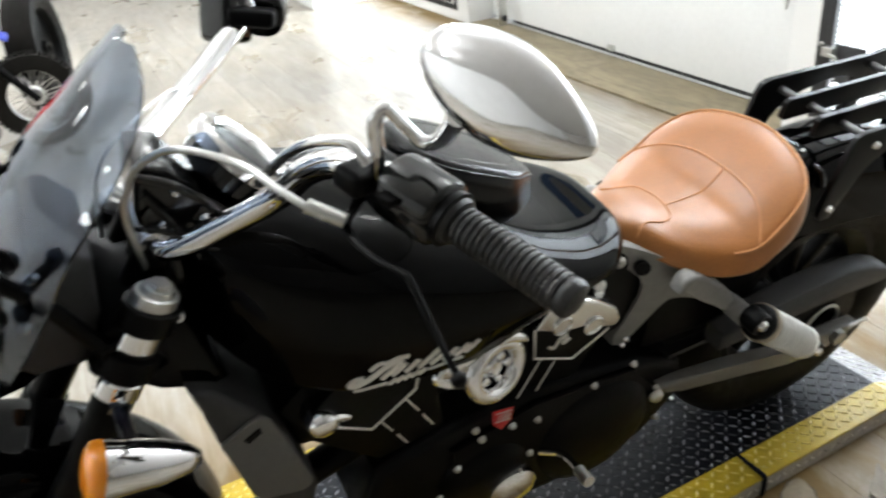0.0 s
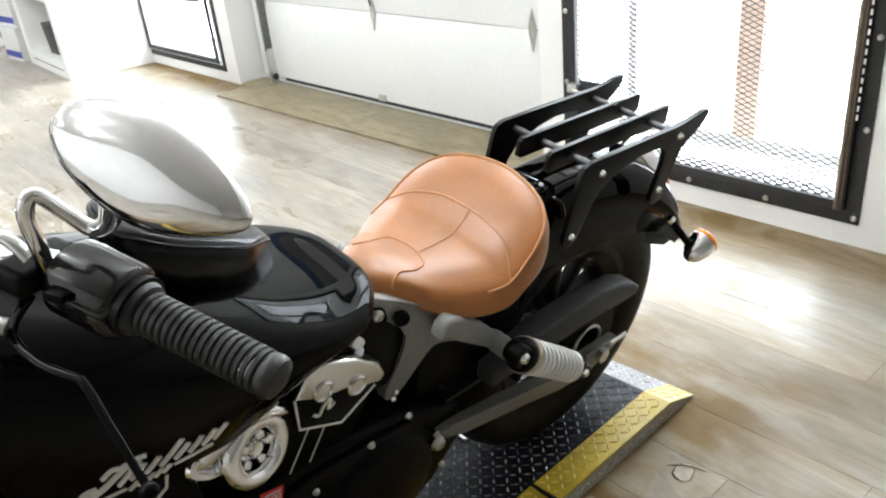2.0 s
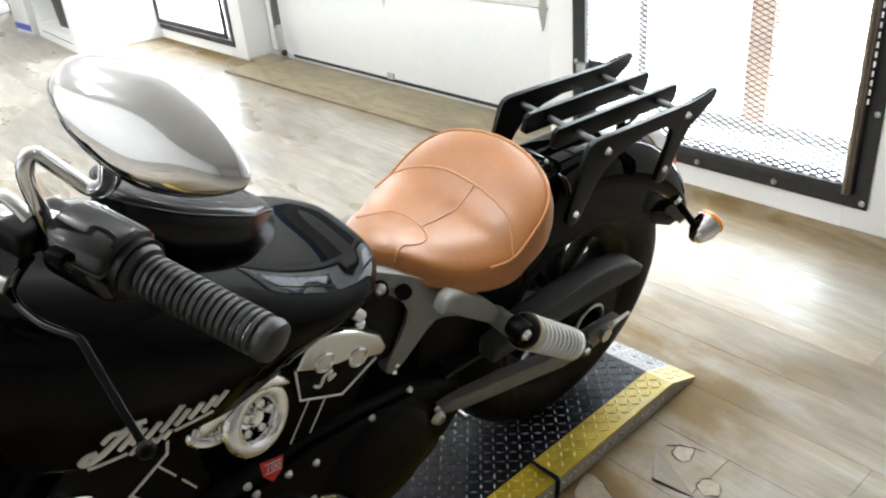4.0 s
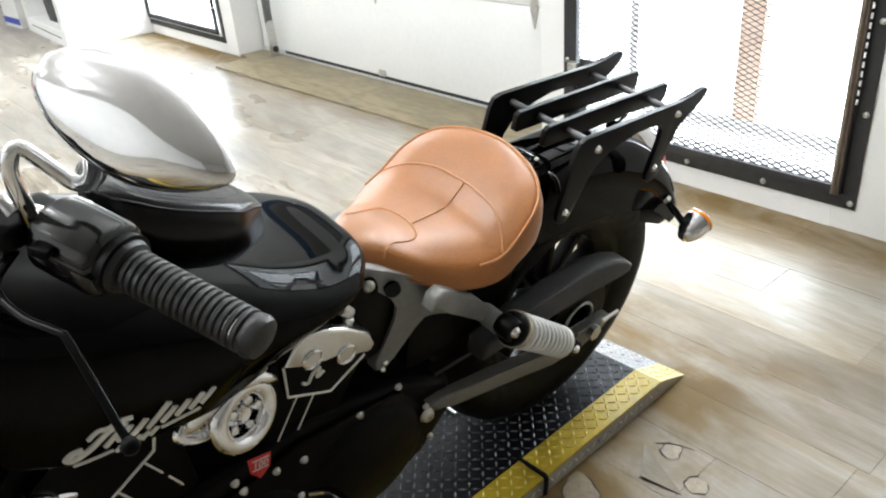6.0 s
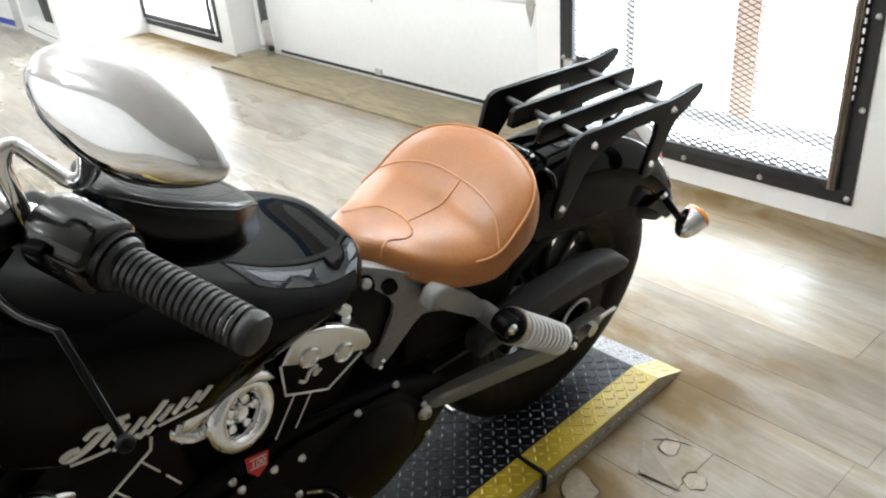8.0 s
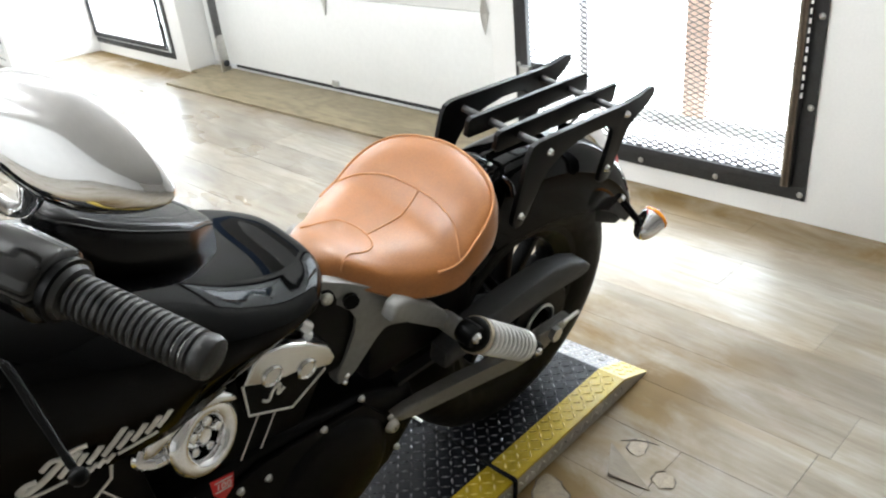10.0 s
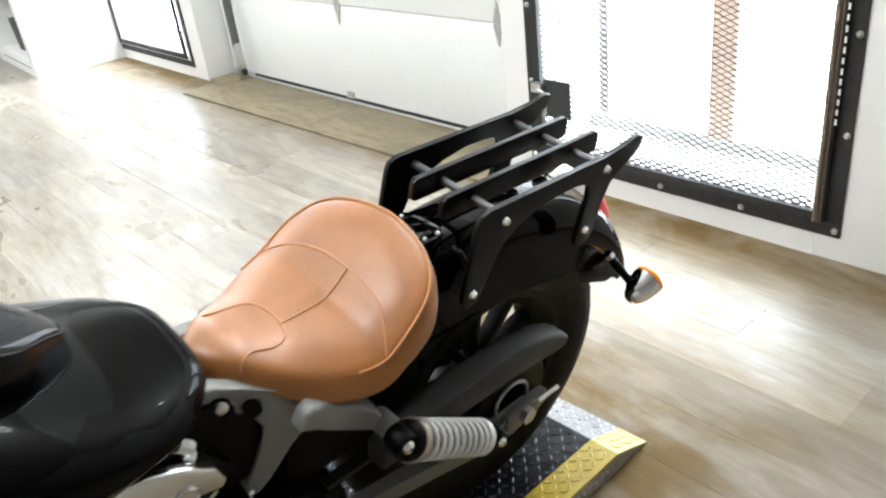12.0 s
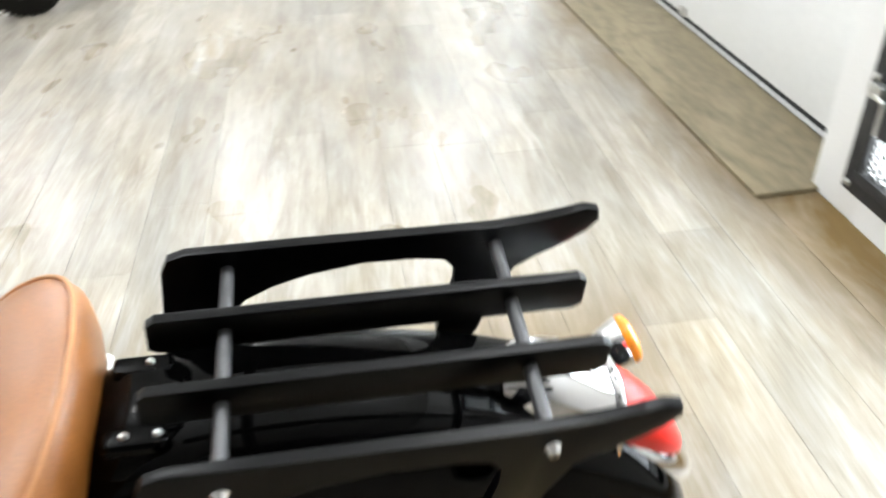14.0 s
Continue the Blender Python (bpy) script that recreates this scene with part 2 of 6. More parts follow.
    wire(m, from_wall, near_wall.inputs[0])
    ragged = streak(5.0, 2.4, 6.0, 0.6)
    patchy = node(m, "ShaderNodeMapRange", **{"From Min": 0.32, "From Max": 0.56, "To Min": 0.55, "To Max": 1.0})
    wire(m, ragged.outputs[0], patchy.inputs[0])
    # this mix brings in that brown, fading with distance from wall and platform
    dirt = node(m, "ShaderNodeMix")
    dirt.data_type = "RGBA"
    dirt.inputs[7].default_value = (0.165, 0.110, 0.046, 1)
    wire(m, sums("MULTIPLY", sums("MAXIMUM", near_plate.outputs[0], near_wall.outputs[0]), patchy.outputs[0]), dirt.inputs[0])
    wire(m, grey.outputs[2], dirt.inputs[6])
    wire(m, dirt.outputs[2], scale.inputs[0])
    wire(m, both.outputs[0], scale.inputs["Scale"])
    wire(m, scale.outputs[0], b.inputs["Base Color"])
    rr = node(m, "ShaderNodeMapRange", **{"From Min": 0.3, "From Max": 0.7, "To Min": 0.26, "To Max": 0.32})
    wire(m, cloud.outputs[0], rr.inputs[0])
    # rougher and less glossy where the brown is stronger
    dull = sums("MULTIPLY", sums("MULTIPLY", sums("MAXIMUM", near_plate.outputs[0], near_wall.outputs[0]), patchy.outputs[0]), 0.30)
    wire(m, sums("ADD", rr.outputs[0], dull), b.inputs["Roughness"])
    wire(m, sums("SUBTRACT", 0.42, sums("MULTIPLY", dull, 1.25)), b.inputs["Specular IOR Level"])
    bp = node(m, "ShaderNodeBump", Strength=0.12, Distance=0.001)
    wire(m, thin.outputs[0], bp.inputs["Height"])
    wire(m, bp.outputs[0], b.inputs["Normal"])
    return m


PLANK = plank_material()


# ---- mesh helpers ----
PROPORTION = [None]


def shaped(v):
    """The big motorcycle's proportions."""
    w = SHAPE @ Vector(v)
    return Vector((w.x + 0.0452 * w.z - 0.0304 * w.x * w.x, 0.982 * w.y, 0.0019 * w.x + 0.9778 * w.z + 0.0372))


def rack_shaped(v):
    """The proportions of its rack."""
    x, y, z = 1.4 + (v[0] - 1.4) * 1.03 - 0.014, v[1] * 0.965 - 0.011, v[2] + 0.004 - 0.020 * (1.6 - v[0])
    return Vector((x + 0.0452 * z - 0.0304 * x * x, 0.982 * y, 0.0019 * x + 0.9778 * z + 0.0372))


def tail_shaped(v):
    x, y, z = v
    return Vector((x + 0.0452 * z - 0.0304 * x * x, 0.982 * y, 0.0019 * x + 0.9778 * z + 0.0372))


def part(name, bm, mat, parent=None, label="", sharp=35):
    """Links a bmesh as one mesh object, under a thing or a part if one is given."""
    if PROPORTION[0]:
        for v in bm.verts:
            v.co = PROPORTION[0](v.co)
    bmesh.ops.recalc_face_normals(bm, faces=bm.faces)
    me = bpy.data.meshes.new(name)
    bm.to_mesh(me)
    bm.free()
    me.materials.append(mat)
    me.shade_smooth()
    me.set_sharp_from_angle(angle=radians(sharp))
    ob = new(name, me)
    if parent:
        ob.parent = parent
    return tagged(ob, label)


def thing(name, label, category, m=None, group="", kind=""):
    ob = new(name)
    ob.empty_display_size = 0.1
    if m:
        ob.matrix_world = m
    return tagged(ob, label, category, group, kind)


def block(x0, x1, y0, y1, z0, z1, bevel=0.0, bm=None, seg=2):
    own = bmesh.new()
    bmesh.ops.create_cube(own, size=1)
    bmesh.ops.transform(own, matrix=Matrix.LocRotScale(((x0 + x1) / 2, (y0 + y1) / 2, (z0 + z1) / 2), None, (x1 - x0, y1 - y0, z1 - z0)), verts=own.verts)
    if bevel:
        bmesh.ops.bevel(own, geom=own.edges[:], offset=bevel, segments=seg, profile=0.6, affect="EDGES", clamp_overlap=True)
    return join(bm, own)


def join(bm, own):
    if bm is None:
        return own
    me = bpy.data.meshes.new("joined")
    own.to_mesh(me)
    own.free()
    bm.from_mesh(me)
    bpy.data.meshes.remove(me)
    return bm


def turned(bm, m):
    bmesh.ops.transform(bm, matrix=m, verts=bm.verts)
    return bm


def prism(outline, y0, y1, bevel=0.002, seg=2, bm=None):
    """A plate from an outline in x and z, from y0 to y1, with its rims rounded."""
    own = bmesh.new()
    low = [own.verts.new((x, y0, z)) for x, z in outline]
    top = [own.verts.new((x, y1, z)) for x, z in outline]
    own.faces.new(low)
    own.faces.new(top[::-1])
    rims = []
    for i in range(len(outline)):
        j = (i + 1) % len(outline)
        own.faces.new((low[i], top[i], top[j], low[j]))
    own.edges.ensure_lookup_table()
    if bevel:
        rims = [e for e in own.edges if abs(e.verts[0].co.y - e.verts[1].co.y) < 1e-6]
        bmesh.ops.bevel(own, geom=rims, offset=bevel, segments=seg, profile=0.6, affect="EDGES", clamp_overlap=True)
    return join(bm, own)


def smooth_line(points, steps=8, closed=False):
    """Catmull-Rom through the points."""
    P = [Vector(p) for p in points]
    n = len(P)
    out = []
    for i in range(n if closed else n - 1):
        a, b, c, d = (P[(i + k) % n] if closed else P[min(max(i + k, 0), n - 1)] for k in (-1, 0, 1, 2))
        for s in range(steps):
            t = s / steps
            out.append(0.5 * (2 * b + (c - a) * t + (2 * a - 5 * b + 4 * c - d) * t * t + (3 * b - a - 3 * c + d) * t ** 3))
    if not closed:
        out.append(P[-1])
    return out


def tube(points, r, seg=12, steps=8, smooth=True, bm=None, flat=1.0, closed=False):
    """A round bar along a line; r is one radius or one for each given point."""
    own = bmesh.new()
    line = smooth_line(points, steps, closed) if smooth else [Vector(p) for p in points]
    radii = r if isinstance(r, (list, tuple)) else [r, r]
    rings = []
    side = None
    for i, p in enumerate(line):
        d = (line[(i + 1) % len(line)] - line[i - 1]) if closed else (line[min(i + 1, len(line) - 1)] - line[max(i - 1, 0)])
        d.normalize()
        if side is None:
            side = d.orthogonal().normalized() if abs(d.z) > 0.9 else d.cross(Vector((0, 0, 1))).normalized()
        side = (side - d * side.dot(d)).normalized()
        up = d.cross(side)
        f = i / max(1, len(line) - 1) * (len(radii) - 1)
        k = min(int(f), len(radii) - 2)
        rad = radii[k] + (radii[k + 1] - radii[k]) * (f - k)
        rings.append([own.verts.new(p + side * math.cos(a) * rad + up * math.sin(a) * rad * flat) for a in (2 * math.pi * s / seg for s in range(seg))])
    for i in range(len(rings) if closed else len(rings) - 1):
        A, B = rings[i], rings[(i + 1) % len(rings)]
        for s in range(seg):
            own.faces.new((A[s], A[(s + 1) % seg], B[(s + 1) % seg], B[s]))
    if not closed:
        own.faces.new(rings[0][::-1])
        own.faces.new(rings[-1])
    return join(bm, own)


def lathe(profile, origin=(0, 0, 0), axis=(0, 0, 1), seg=32, bm=None, arc=1.0):
    """A turned body: profile rows of radius and height along the axis."""
    own = bmesh.new()
    q = Vector((0, 0, 1)).rotation_difference(Vector(axis).normalized()).to_matrix()
    o = Vector(origin)
    rings = []
    for r, h in profile:
        if r < 1e-6:
            rings.append([own.verts.new(o + q @ Vector((0, 0, h)))])
        else:
            rings.append([own.verts.new(o + q @ Vector((r * math.cos(a), r * math.sin(a), h))) for a in (2 * math.pi * arc * s / seg for s in range(seg))])
    for A, B in zip(rings, rings[1:]):
        for s in range(seg if arc == 1.0 else seg - 1):
            t = (s + 1) % seg
            if len(A) == 1 and len(B) == 1:
                continue
            if len(A) == 1:
                own.faces.new((A[0], B[t], B[s]))
            elif len(B) == 1:
                own.faces.new((A[s], A[t], B[0]))
            else:
                own.faces.new((A[s], A[t], B[t], B[s]))
    return join(bm, own)


def ring(r, tube_r, origin, axis, seg=40, sides=10, bm=None):
    prof = [(r + tube_r * math.cos(a), tube_r * math.sin(a)) for a in (2 * math.pi * k / sides for k in range(sides + 1))]
    return lathe(prof, origin, axis, seg, bm)


def loft(rings, bm=None, caps=True):
    own = bmesh.new()
    rows = [[own.verts.new(p) for p in r] for r in rings]
    n = len(rows[0])
    for A, B in zip(rows, rows[1:]):
        for s in range(n):
            own.faces.new((A[s], A[(s + 1) % n], B[(s + 1) % n], B[s]))
    if caps:
        own.faces.new(rows[0][::-1])
        own.faces.new(rows[-1])
    return join(bm, own)


def span(xs, ys, x):
    return float(np.interp(x, xs, ys))


def bolt(x, y, z, r, axis=(0, -1, 0), high=0.006, bm=None):
    """A domed socket screw."""
    return lathe([(r * 1.2, 0), (r * 1.2, high * 0.2), (r * 1.05, high * 0.35), (r * 0.95, high * 0.7), (r * 0.7, high * 0.95), (r * 0.3, high), (r * 0.26, high * 0.7), (0, high * 0.65)], (x, y, z), axis, 14, bm)


def glide(xs, ys, x):
    """A smooth value between given ones, with no overshoot."""
    xs, ys = np.asarray(xs, float), np.asarray(ys, float)
    h, d = np.diff(xs), np.diff(ys) / np.diff(xs)
    m = np.zeros(len(xs))
    m[0], m[-1] = d[0], d[-1]
    for i in range(1, len(xs) - 1):
        if d[i - 1] * d[i] > 0:
            m[i] = 3 * (h[i - 1] + h[i]) / ((2 * h[i] + h[i - 1]) / d[i - 1] + (h[i] + 2 * h[i - 1]) / d[i])
    k = int(min(max(np.searchsorted(xs, x) - 1, 0), len(h) - 1))
    t = min(max((x - xs[k]) / h[k], 0.0), 1.0)
    return float((2 * t ** 3 - 3 * t * t + 1) * ys[k] + (t ** 3 - 2 * t * t + t) * h[k] * m[k] + (3 * t * t - 2 * t ** 3) * ys[k + 1] + (t ** 3 - t * t) * h[k] * m[k + 1])

# ---- the room ----
WALL = pose(2.815, 1.0, 0, 0, 0, 2.6)
HIGH = 3.0


def wall_block(name, x0, x1, y0, y1, z0, z1, mat=WHITE, m=None, bevel=0.003, label="plain white painted wall"):
    ob = part(name, block(x0, x1, y0, y1, z0, z1, bevel), mat)
    ob.matrix_world = m or Matrix()
    return tagged(ob, label, "wall", kind="structure")


# openings along the wall: barred window, garage door, second window
MESH0, MESH1 = -1.045, 0.075
DOOR0, DOOR1 = 0.285, 3.145
WIN0, WIN1 = 3.39, 4.60
SILL, HEAD = 0.14, 2.3
T = 0.36
wall_block("wall_east_1", 0, T, -8.1, MESH0, 0, HIGH, m=WALL)
wall_block("wall_east_2", 0, T, MESH0, MESH1, -0.1, SILL, m=WALL, bevel=0)
wall_block("wall_east_3", 0, T, MESH0, MESH1, HEAD, HIGH, m=WALL, bevel=0)
wall_block("wall_east_4", 0, T, MESH1, DOOR0, 0, HIGH, m=WALL)
wall_block("wall_east_5", 0, T, DOOR0, DOOR1, 2.45, HIGH, m=WALL, bevel=0)
wall_block("wall_east_6", 0, T, DOOR1, WIN0, 0, HIGH, m=WALL)
wall_block("wall_east_7", 0, T, WIN0, WIN1, -0.1, SILL, m=WALL, bevel=0)
wall_block("wall_east_8", 0, T, WIN0, WIN1, HEAD, HIGH, m=WALL, bevel=0)
wall_block("wall_east_9", 0, T, WIN1, 9.0, 0, HIGH, m=WALL)
wall_block("wall_north", -6.0, 2.5, 9.3, 9.5, 0, HIGH)
wall_block("wall_west", -6.2, -6.0, -7.0, 9.5, 0, HIGH)
# south wall is unseen; its place and tone are set for reflections
wall_block("wall_south", -6.0, 3.6, -7.2, -7.0, 0, HIGH, DARKWALL, label="plain grey-brown wall added out of view")
ob = part("ceiling", block(-6.2, 3.7, -7.2, 9.5, HIGH, HIGH + 0.15), CEIL)
tagged(ob, "flat pale painted ceiling", "ceiling", kind="structure")

ground = part("ground", block(-60, 90, -60, 60, -0.4, -0.12), CONCRETE)
tagged(ground, "pale sunlit concrete yard outside", "ground", kind="structure")
slab = part("floor", block(-6.1, 3.3, -7.1, 9.4, -0.1, -0.006), GAP)
tagged(slab, "pale grey-brown wood-look plank floor", "floor", kind="structure")

# ceiling lamps
for i in range(4):
    for j in range(3):
        x, y = -3.6 + 1.9 * i, 0.4 + 2.9 * j
        t = thing("ceiling_lamp", "round white globe lamp on a short stem, switched on", "ceiling lamp", pose(x, y, HIGH), "round lamps on the ceiling")
        part("stem", lathe([(0.0, 0.0), (0.05, 0.0), (0.05, -0.012), (0.012, -0.02), (0.012, -0.20), (0.04, -0.215), (0.04, -0.23), (0, -0.23)], seg=20), WHITE, t)
        globe = part("diffuser", lathe([(0.09 * math.sin(a), -0.305 + 0.09 * math.cos(a)) for a in np.linspace(0.4, math.pi, 14)], seg=28), LAMPGLOW, t)
        globe.visible_shadow = False
        data = lamp("ceiling_light", "POINT", CEILING_LAMP, pose(x, y, HIGH - 0.305), colour=(0.91, 0.96, 1.0)).data
        data.shadow_soft_size = 0.092
for name, y0, y1, k in (("window_light", MESH0, MESH1, 1.0), ("window_light", WIN0, WIN1, 0.85)):
    m = WALL @ pose(0.42, (y0 + y1) / 2, (SILL + HEAD) / 2, 0, 90, 0)
    lamp(name, "AREA", WINDOW_SKY * k, m, HEAD - SILL, y1 - y0, (0.85, 0.935, 1.0), "RECTANGLE")


# ---- barred windows and the garage door, in the wall's own frame: x outwards, y along it ----
def expanded_mesh(y0, y1, z0, z1, wide=0.046, high=0.020, r=0.0015):
    """Expanded metal: flat slanting strands in rows of diamonds."""
    verts, faces = [], []
    rows = int((z1 - z0) / (high / 2))
    cols = int((y1 - y0) / (wide / 2))
    for i in range(rows):
        for j in range(cols):
            up = (i + j) % 2 == 0
            ya, yb = y0 + j * wide / 2, y0 + (j + 1) * wide / 2
            za, zb = z0 + i * high / 2, z0 + (i + 1) * high / 2
            if not up:
                za, zb = zb, za
            n = len(verts)
            verts += [(-0.002, ya, za - r), (0.002, ya, za + r), (0.0, ya, za + r * 1.2), (-0.002, yb, zb - r), (0.002, yb, zb + r), (0.0, yb, zb + r * 1.2)]
            faces += [(n, n + 3, n + 4, n + 1), (n + 1, n + 4, n + 5, n + 2), (n + 2, n + 5, n + 3, n)]
    me = bpy.data.meshes.new("mesh_screen")
    me.from_pydata(verts, [], faces)
    me.materials.append(WIREM)
    return me


def frame_bars(thing_ob, y0, y1, z0, z1, w, x0, x1, name, mat=BLACKSTEEL, bevel=0.0015):
    part(name, block(x0, x1, y0, y1, z0, z0 + w, bevel), mat, thing_ob)
    part(name, block(x0, x1, y0, y1, z1 - w, z1, bevel), mat, thing_ob)
    part(name, block(x0, x1, y0, y0 + w, z0 + w, z1 - w, bevel), mat, thing_ob)
    part(name, block(x0, x1, y1 - w, y1, z0 + w, z1 - w, bevel), mat, thing_ob)


screen = thing("window_1", "tall window behind a black bolted steel frame with expanded mesh", "window", WALL, kind="structure")
frame_bars(screen, -1.125, 0.148, 0.082, 2.36, 0.048, -0.008, -0.001, "frame_bar")
frame_bars(screen, -1.076, 0.099, 0.131, 2.311, 0.032, -0.026, -0.001, "inner_frame")
ob = new("mesh_screen", expanded_mesh(-1.045, 0.068, 0.158, 1.6))
ob.parent = screen
ob.location = (-0.012, 0, 0)
tagged(ob, "black expanded metal mesh", kind="stuff")
ob = new("mesh_fringe", expanded_mesh(-1.045, 0.068, 0.146, 0.196))
ob.parent = screen
ob.location = (-0.017, 0.0125, 0.0035)
tagged(ob, "bent ends of the black mesh", kind="stuff")
part("hinge_track", block(-0.036, -0.026, -1.072, -1.046, 0.135, 2.3, 0.002), RUSTY, screen, "worn brown steel track")
part("hinge_rod", tube([(-0.042, -1.058, 0.14), (-0.042, -1.058, 2.3)], 0.0065, 10, smooth=False), RUSTY, screen)
for z in np.arange(0.45, 1.5, 0.03):
    part("slot", block(-0.030, -0.0255, -1.083, -1.077, z, z + 0.017), WHITE, screen)
for y in (-1.108, -0.796, -0.48, -0.164, 0.128):
    part("bolt", bolt(-0.008, y, 0.104, 0.009, (-1, 0, 0), 0.008), STEEL, screen)
for z in (0.416, 0.71, 1.02, 1.33):
    part("bolt", bolt(-0.008, -1.108, z, 0.009, (-1, 0, 0), 0.008), STEEL, screen)
    part("bolt", bolt(-0.008, 0.128, z, 0.009, (-1, 0, 0), 0.008), STEEL, screen)
latch = part("latch", prism([(-0.033, 0.0), (-0.028, 0.0), (-0.028, 0.148), (-0.033, 0.148)], -0.090, 0.042, 0.001), BLACKSTEEL, screen, "black mesh-backed latch plate")
latch.location = (0, 0, 0.290)
latch.data.materials[0] = GREYPL
part("latch_body", block(-0.062, -0.033, 0.035, 0.085, 0.098, 0.135, 0.004), STEEL, latch, "zinc slide latch")
part("latch_handle", tube([(-0.055, 0.075, 0.112), (-0.062, 0.03, 0.108), (-0.064, 0.012, 0.10), (-0.064, 0.010, 0.06), (-0.064, 0.010, 0.02)], 0.0055, 10), STEEL, latch)
part("window_sill", block(0.0, 0.30, -1.042, 0.072, 0.1405, 0.150, 0.002), WHITE, screen)
part("sash_rail", block(0.30, 0.34, -1.043, 0.073, 0.150, 0.195, 0.003), WHITE, screen)
part("mullion", block(0.297, 0.345, -0.577, -0.477, 0.195, 2.29, 0.003), ORANGE, screen, "orange-brown wooden mullion")
for y0, y1 in ((-1.043, -0.578), (-0.476, 0.073)):
    pane = part("pane", block(0.320, 0.324, y0, y1, 0.196, 2.29), CLEAR, screen, "clear glass pane")
    pane.visible_shadow = False

second = thing("window_2", "tall window with a double black steel frame beside the garage door", "window", WALL, kind="structure")
frame_bars(second, 3.307, 4.678, 0.074, 2.36, 0.038, -0.008, -0.001, "frame_bar")
frame_bars(second, 3.385, 4.605, 0.126, 2.28, 0.034, -0.02, -0.005, "inner_frame")
pane = part("pane", block(0.320, 0.324, 3.39, 4.60, 0.145, 2.29), CLEAR, second, "clear glass pane")
pane.visible_shadow = False
box = part("lock_box", block(-0.05, -0.021, 3.46, 3.65, 0.56, 0.92, 0.006), grain(material("slate_blue_plastic", (0.09, 0.13, 0.2), 0.4), 20, 0.8, 1.2), second, "slate blue lock box with a pale label")
part("label", block(-0.053, -0.05, 3.48, 3.63, 0.68, 0.73, 0.001), CARD, box)

door = thing("door_1", "white sectional garage door, closed, with black bottom seal", "garage door", WALL, kind="structure")
z = 0.04
for k in range(4):
    panel = part("panel", block(0.20, 0.245, 0.29, 3.13, z + (0.0 if k == 0 else 0.003), z + (0.520 if k == 0 else 0.533), 0.004), DOORW, door)
    z += 0.520 if k == 0 else 0.536
part("bottom_seal", block(0.205, 0.24, 0.29, 2.86, 0.018, 0.0395, 0.004), SEAL, door, "black rubber bottom seal")
part("bottom_clip", prism([(0.186, 0.040), (0.19, 0.075), (0.199, 0.075), (0.199, 0.040)], 1.705, 1.765, 0.001), STEEL, door)
part("bottom_strip", block(0.185, 0.26, 0.29, 3.13, 0.0145, 0.0175, 0.001), ALUM, door, "pale threshold strip")
for y in (0.500, 1.730, 2.96):
    hinge = part("hinge", prism([(0.0, -0.10), (0.022, -0.02), (0.024, 0.0), (0.022, 0.02), (0.0, 0.10), (-0.022, 0.02), (-0.024, 0.0), (-0.022, -0.02)], -0.003, 0.003, 0.001), STEEL, door, "zinc door hinge")
    hinge.matrix_local = pose(0.195, y, 0.560, 0, 0, 90)
    part("hinge_pin", tube([(-0.026, -0.008, 0), (0.026, -0.008, 0)], 0.008, 10, smooth=False), STEEL, hinge)
part("lift_cable", tube([(0.188, 1.736, 0.60), (0.186, 1.75, 0.66), (0.186, 1.79, 0.72), (0.186, 1.795, 0.85)], 0.004, 8), GREYPL, door)
track = thing("door_track", "grey steel garage door track with bottom bracket", "door track", WALL, kind="structure")
part("rail", block(0.10, 0.15, 2.865, 2.89, 0.14, 2.4, 0.004), grain(material("grey_track", (0.16, 0.16, 0.16), 0.4, 0.7), 30, 0.7, 1.2), track)
part("bracket", prism([(0.08, 0.02), (0.08, 0.24), (0.10, 0.26), (0.14, 0.26), (0.15, 0.02)], 2.842, 2.848, 0.001), STEEL, track, "zinc bottom bracket")
part("roller", lathe([(0, 0), (0.02, 0), (0.022, 0.008), (0.014, 0.012), (0.014, 0.018), (0, 0.018)], (0.12, 2.838, 0.07), (0, -1, 0), 16), GREYPL, track)
for yb, zb in ((2.855, 0.10), (2.855, 0.15)):
    part("bolt", bolt(0.095, yb - 0.014, zb, 0.006, (0, -1, 0)), STEEL, track)
ply = part("threshold", turned(prism([(-0.197, 0.248), (-0.262, 3.005), (0.0, 3.02), (0.0, 3.13), (0.18, 3.13), (0.18, 0.29), (0.0, 0.29), (0.0, 0.248)], 0.0, 0.014, 0.002), Matrix(((1, 0, 0, 0), (0, 0, 1, 0), (0, 1, 0, 0), (0, 0, 0, 1)))), PLY)
ply.matrix_world = WALL
tagged(ply, "brown plywood strip in front of the garage door", "threshold", kind="structure")

# ---- white shelf unit and cartons past the second window ----
unit = thing("shelf_unit", "white open shelf unit against the wall", "shelf unit", pose(1.915, 5.60, 0, 0, 0, 0) @ Matrix.Scale(1.07, 4))
part("plinth", block(0, 0.66, 0, 1.12, 0, 0.085, 0.003), WHITE, unit)
for y0, y1 in ((0, 0.10), (1.02, 1.12)):
    part("side_panel", block(0.0, 0.66, y0, y1, 0.0855, 2.0, 0.003), WHITE, unit)
for z0 in (0.0855, 0.56, 1.05, 1.55):
    part("shelf", block(0.0, 0.66, 0.1005, 1.0195, z0, z0 + 0.03, 0.002), WHITE, unit)
part("back_panel", block(0.63, 0.66, 0.1005, 1.0195, 0.1158, 0.5598, 0.0), WHITE, unit)
part("toe_slot", block(-0.003, 0.0, 0.12, 0.95, 0.060, 0.066, 0.0), GREYPL, unit)
tub = thing("storage_tub", "dark grey plastic tub on the white shelf", "storage tub", pose(1.99, 6.13, 0.1237, 0, 0, 2))
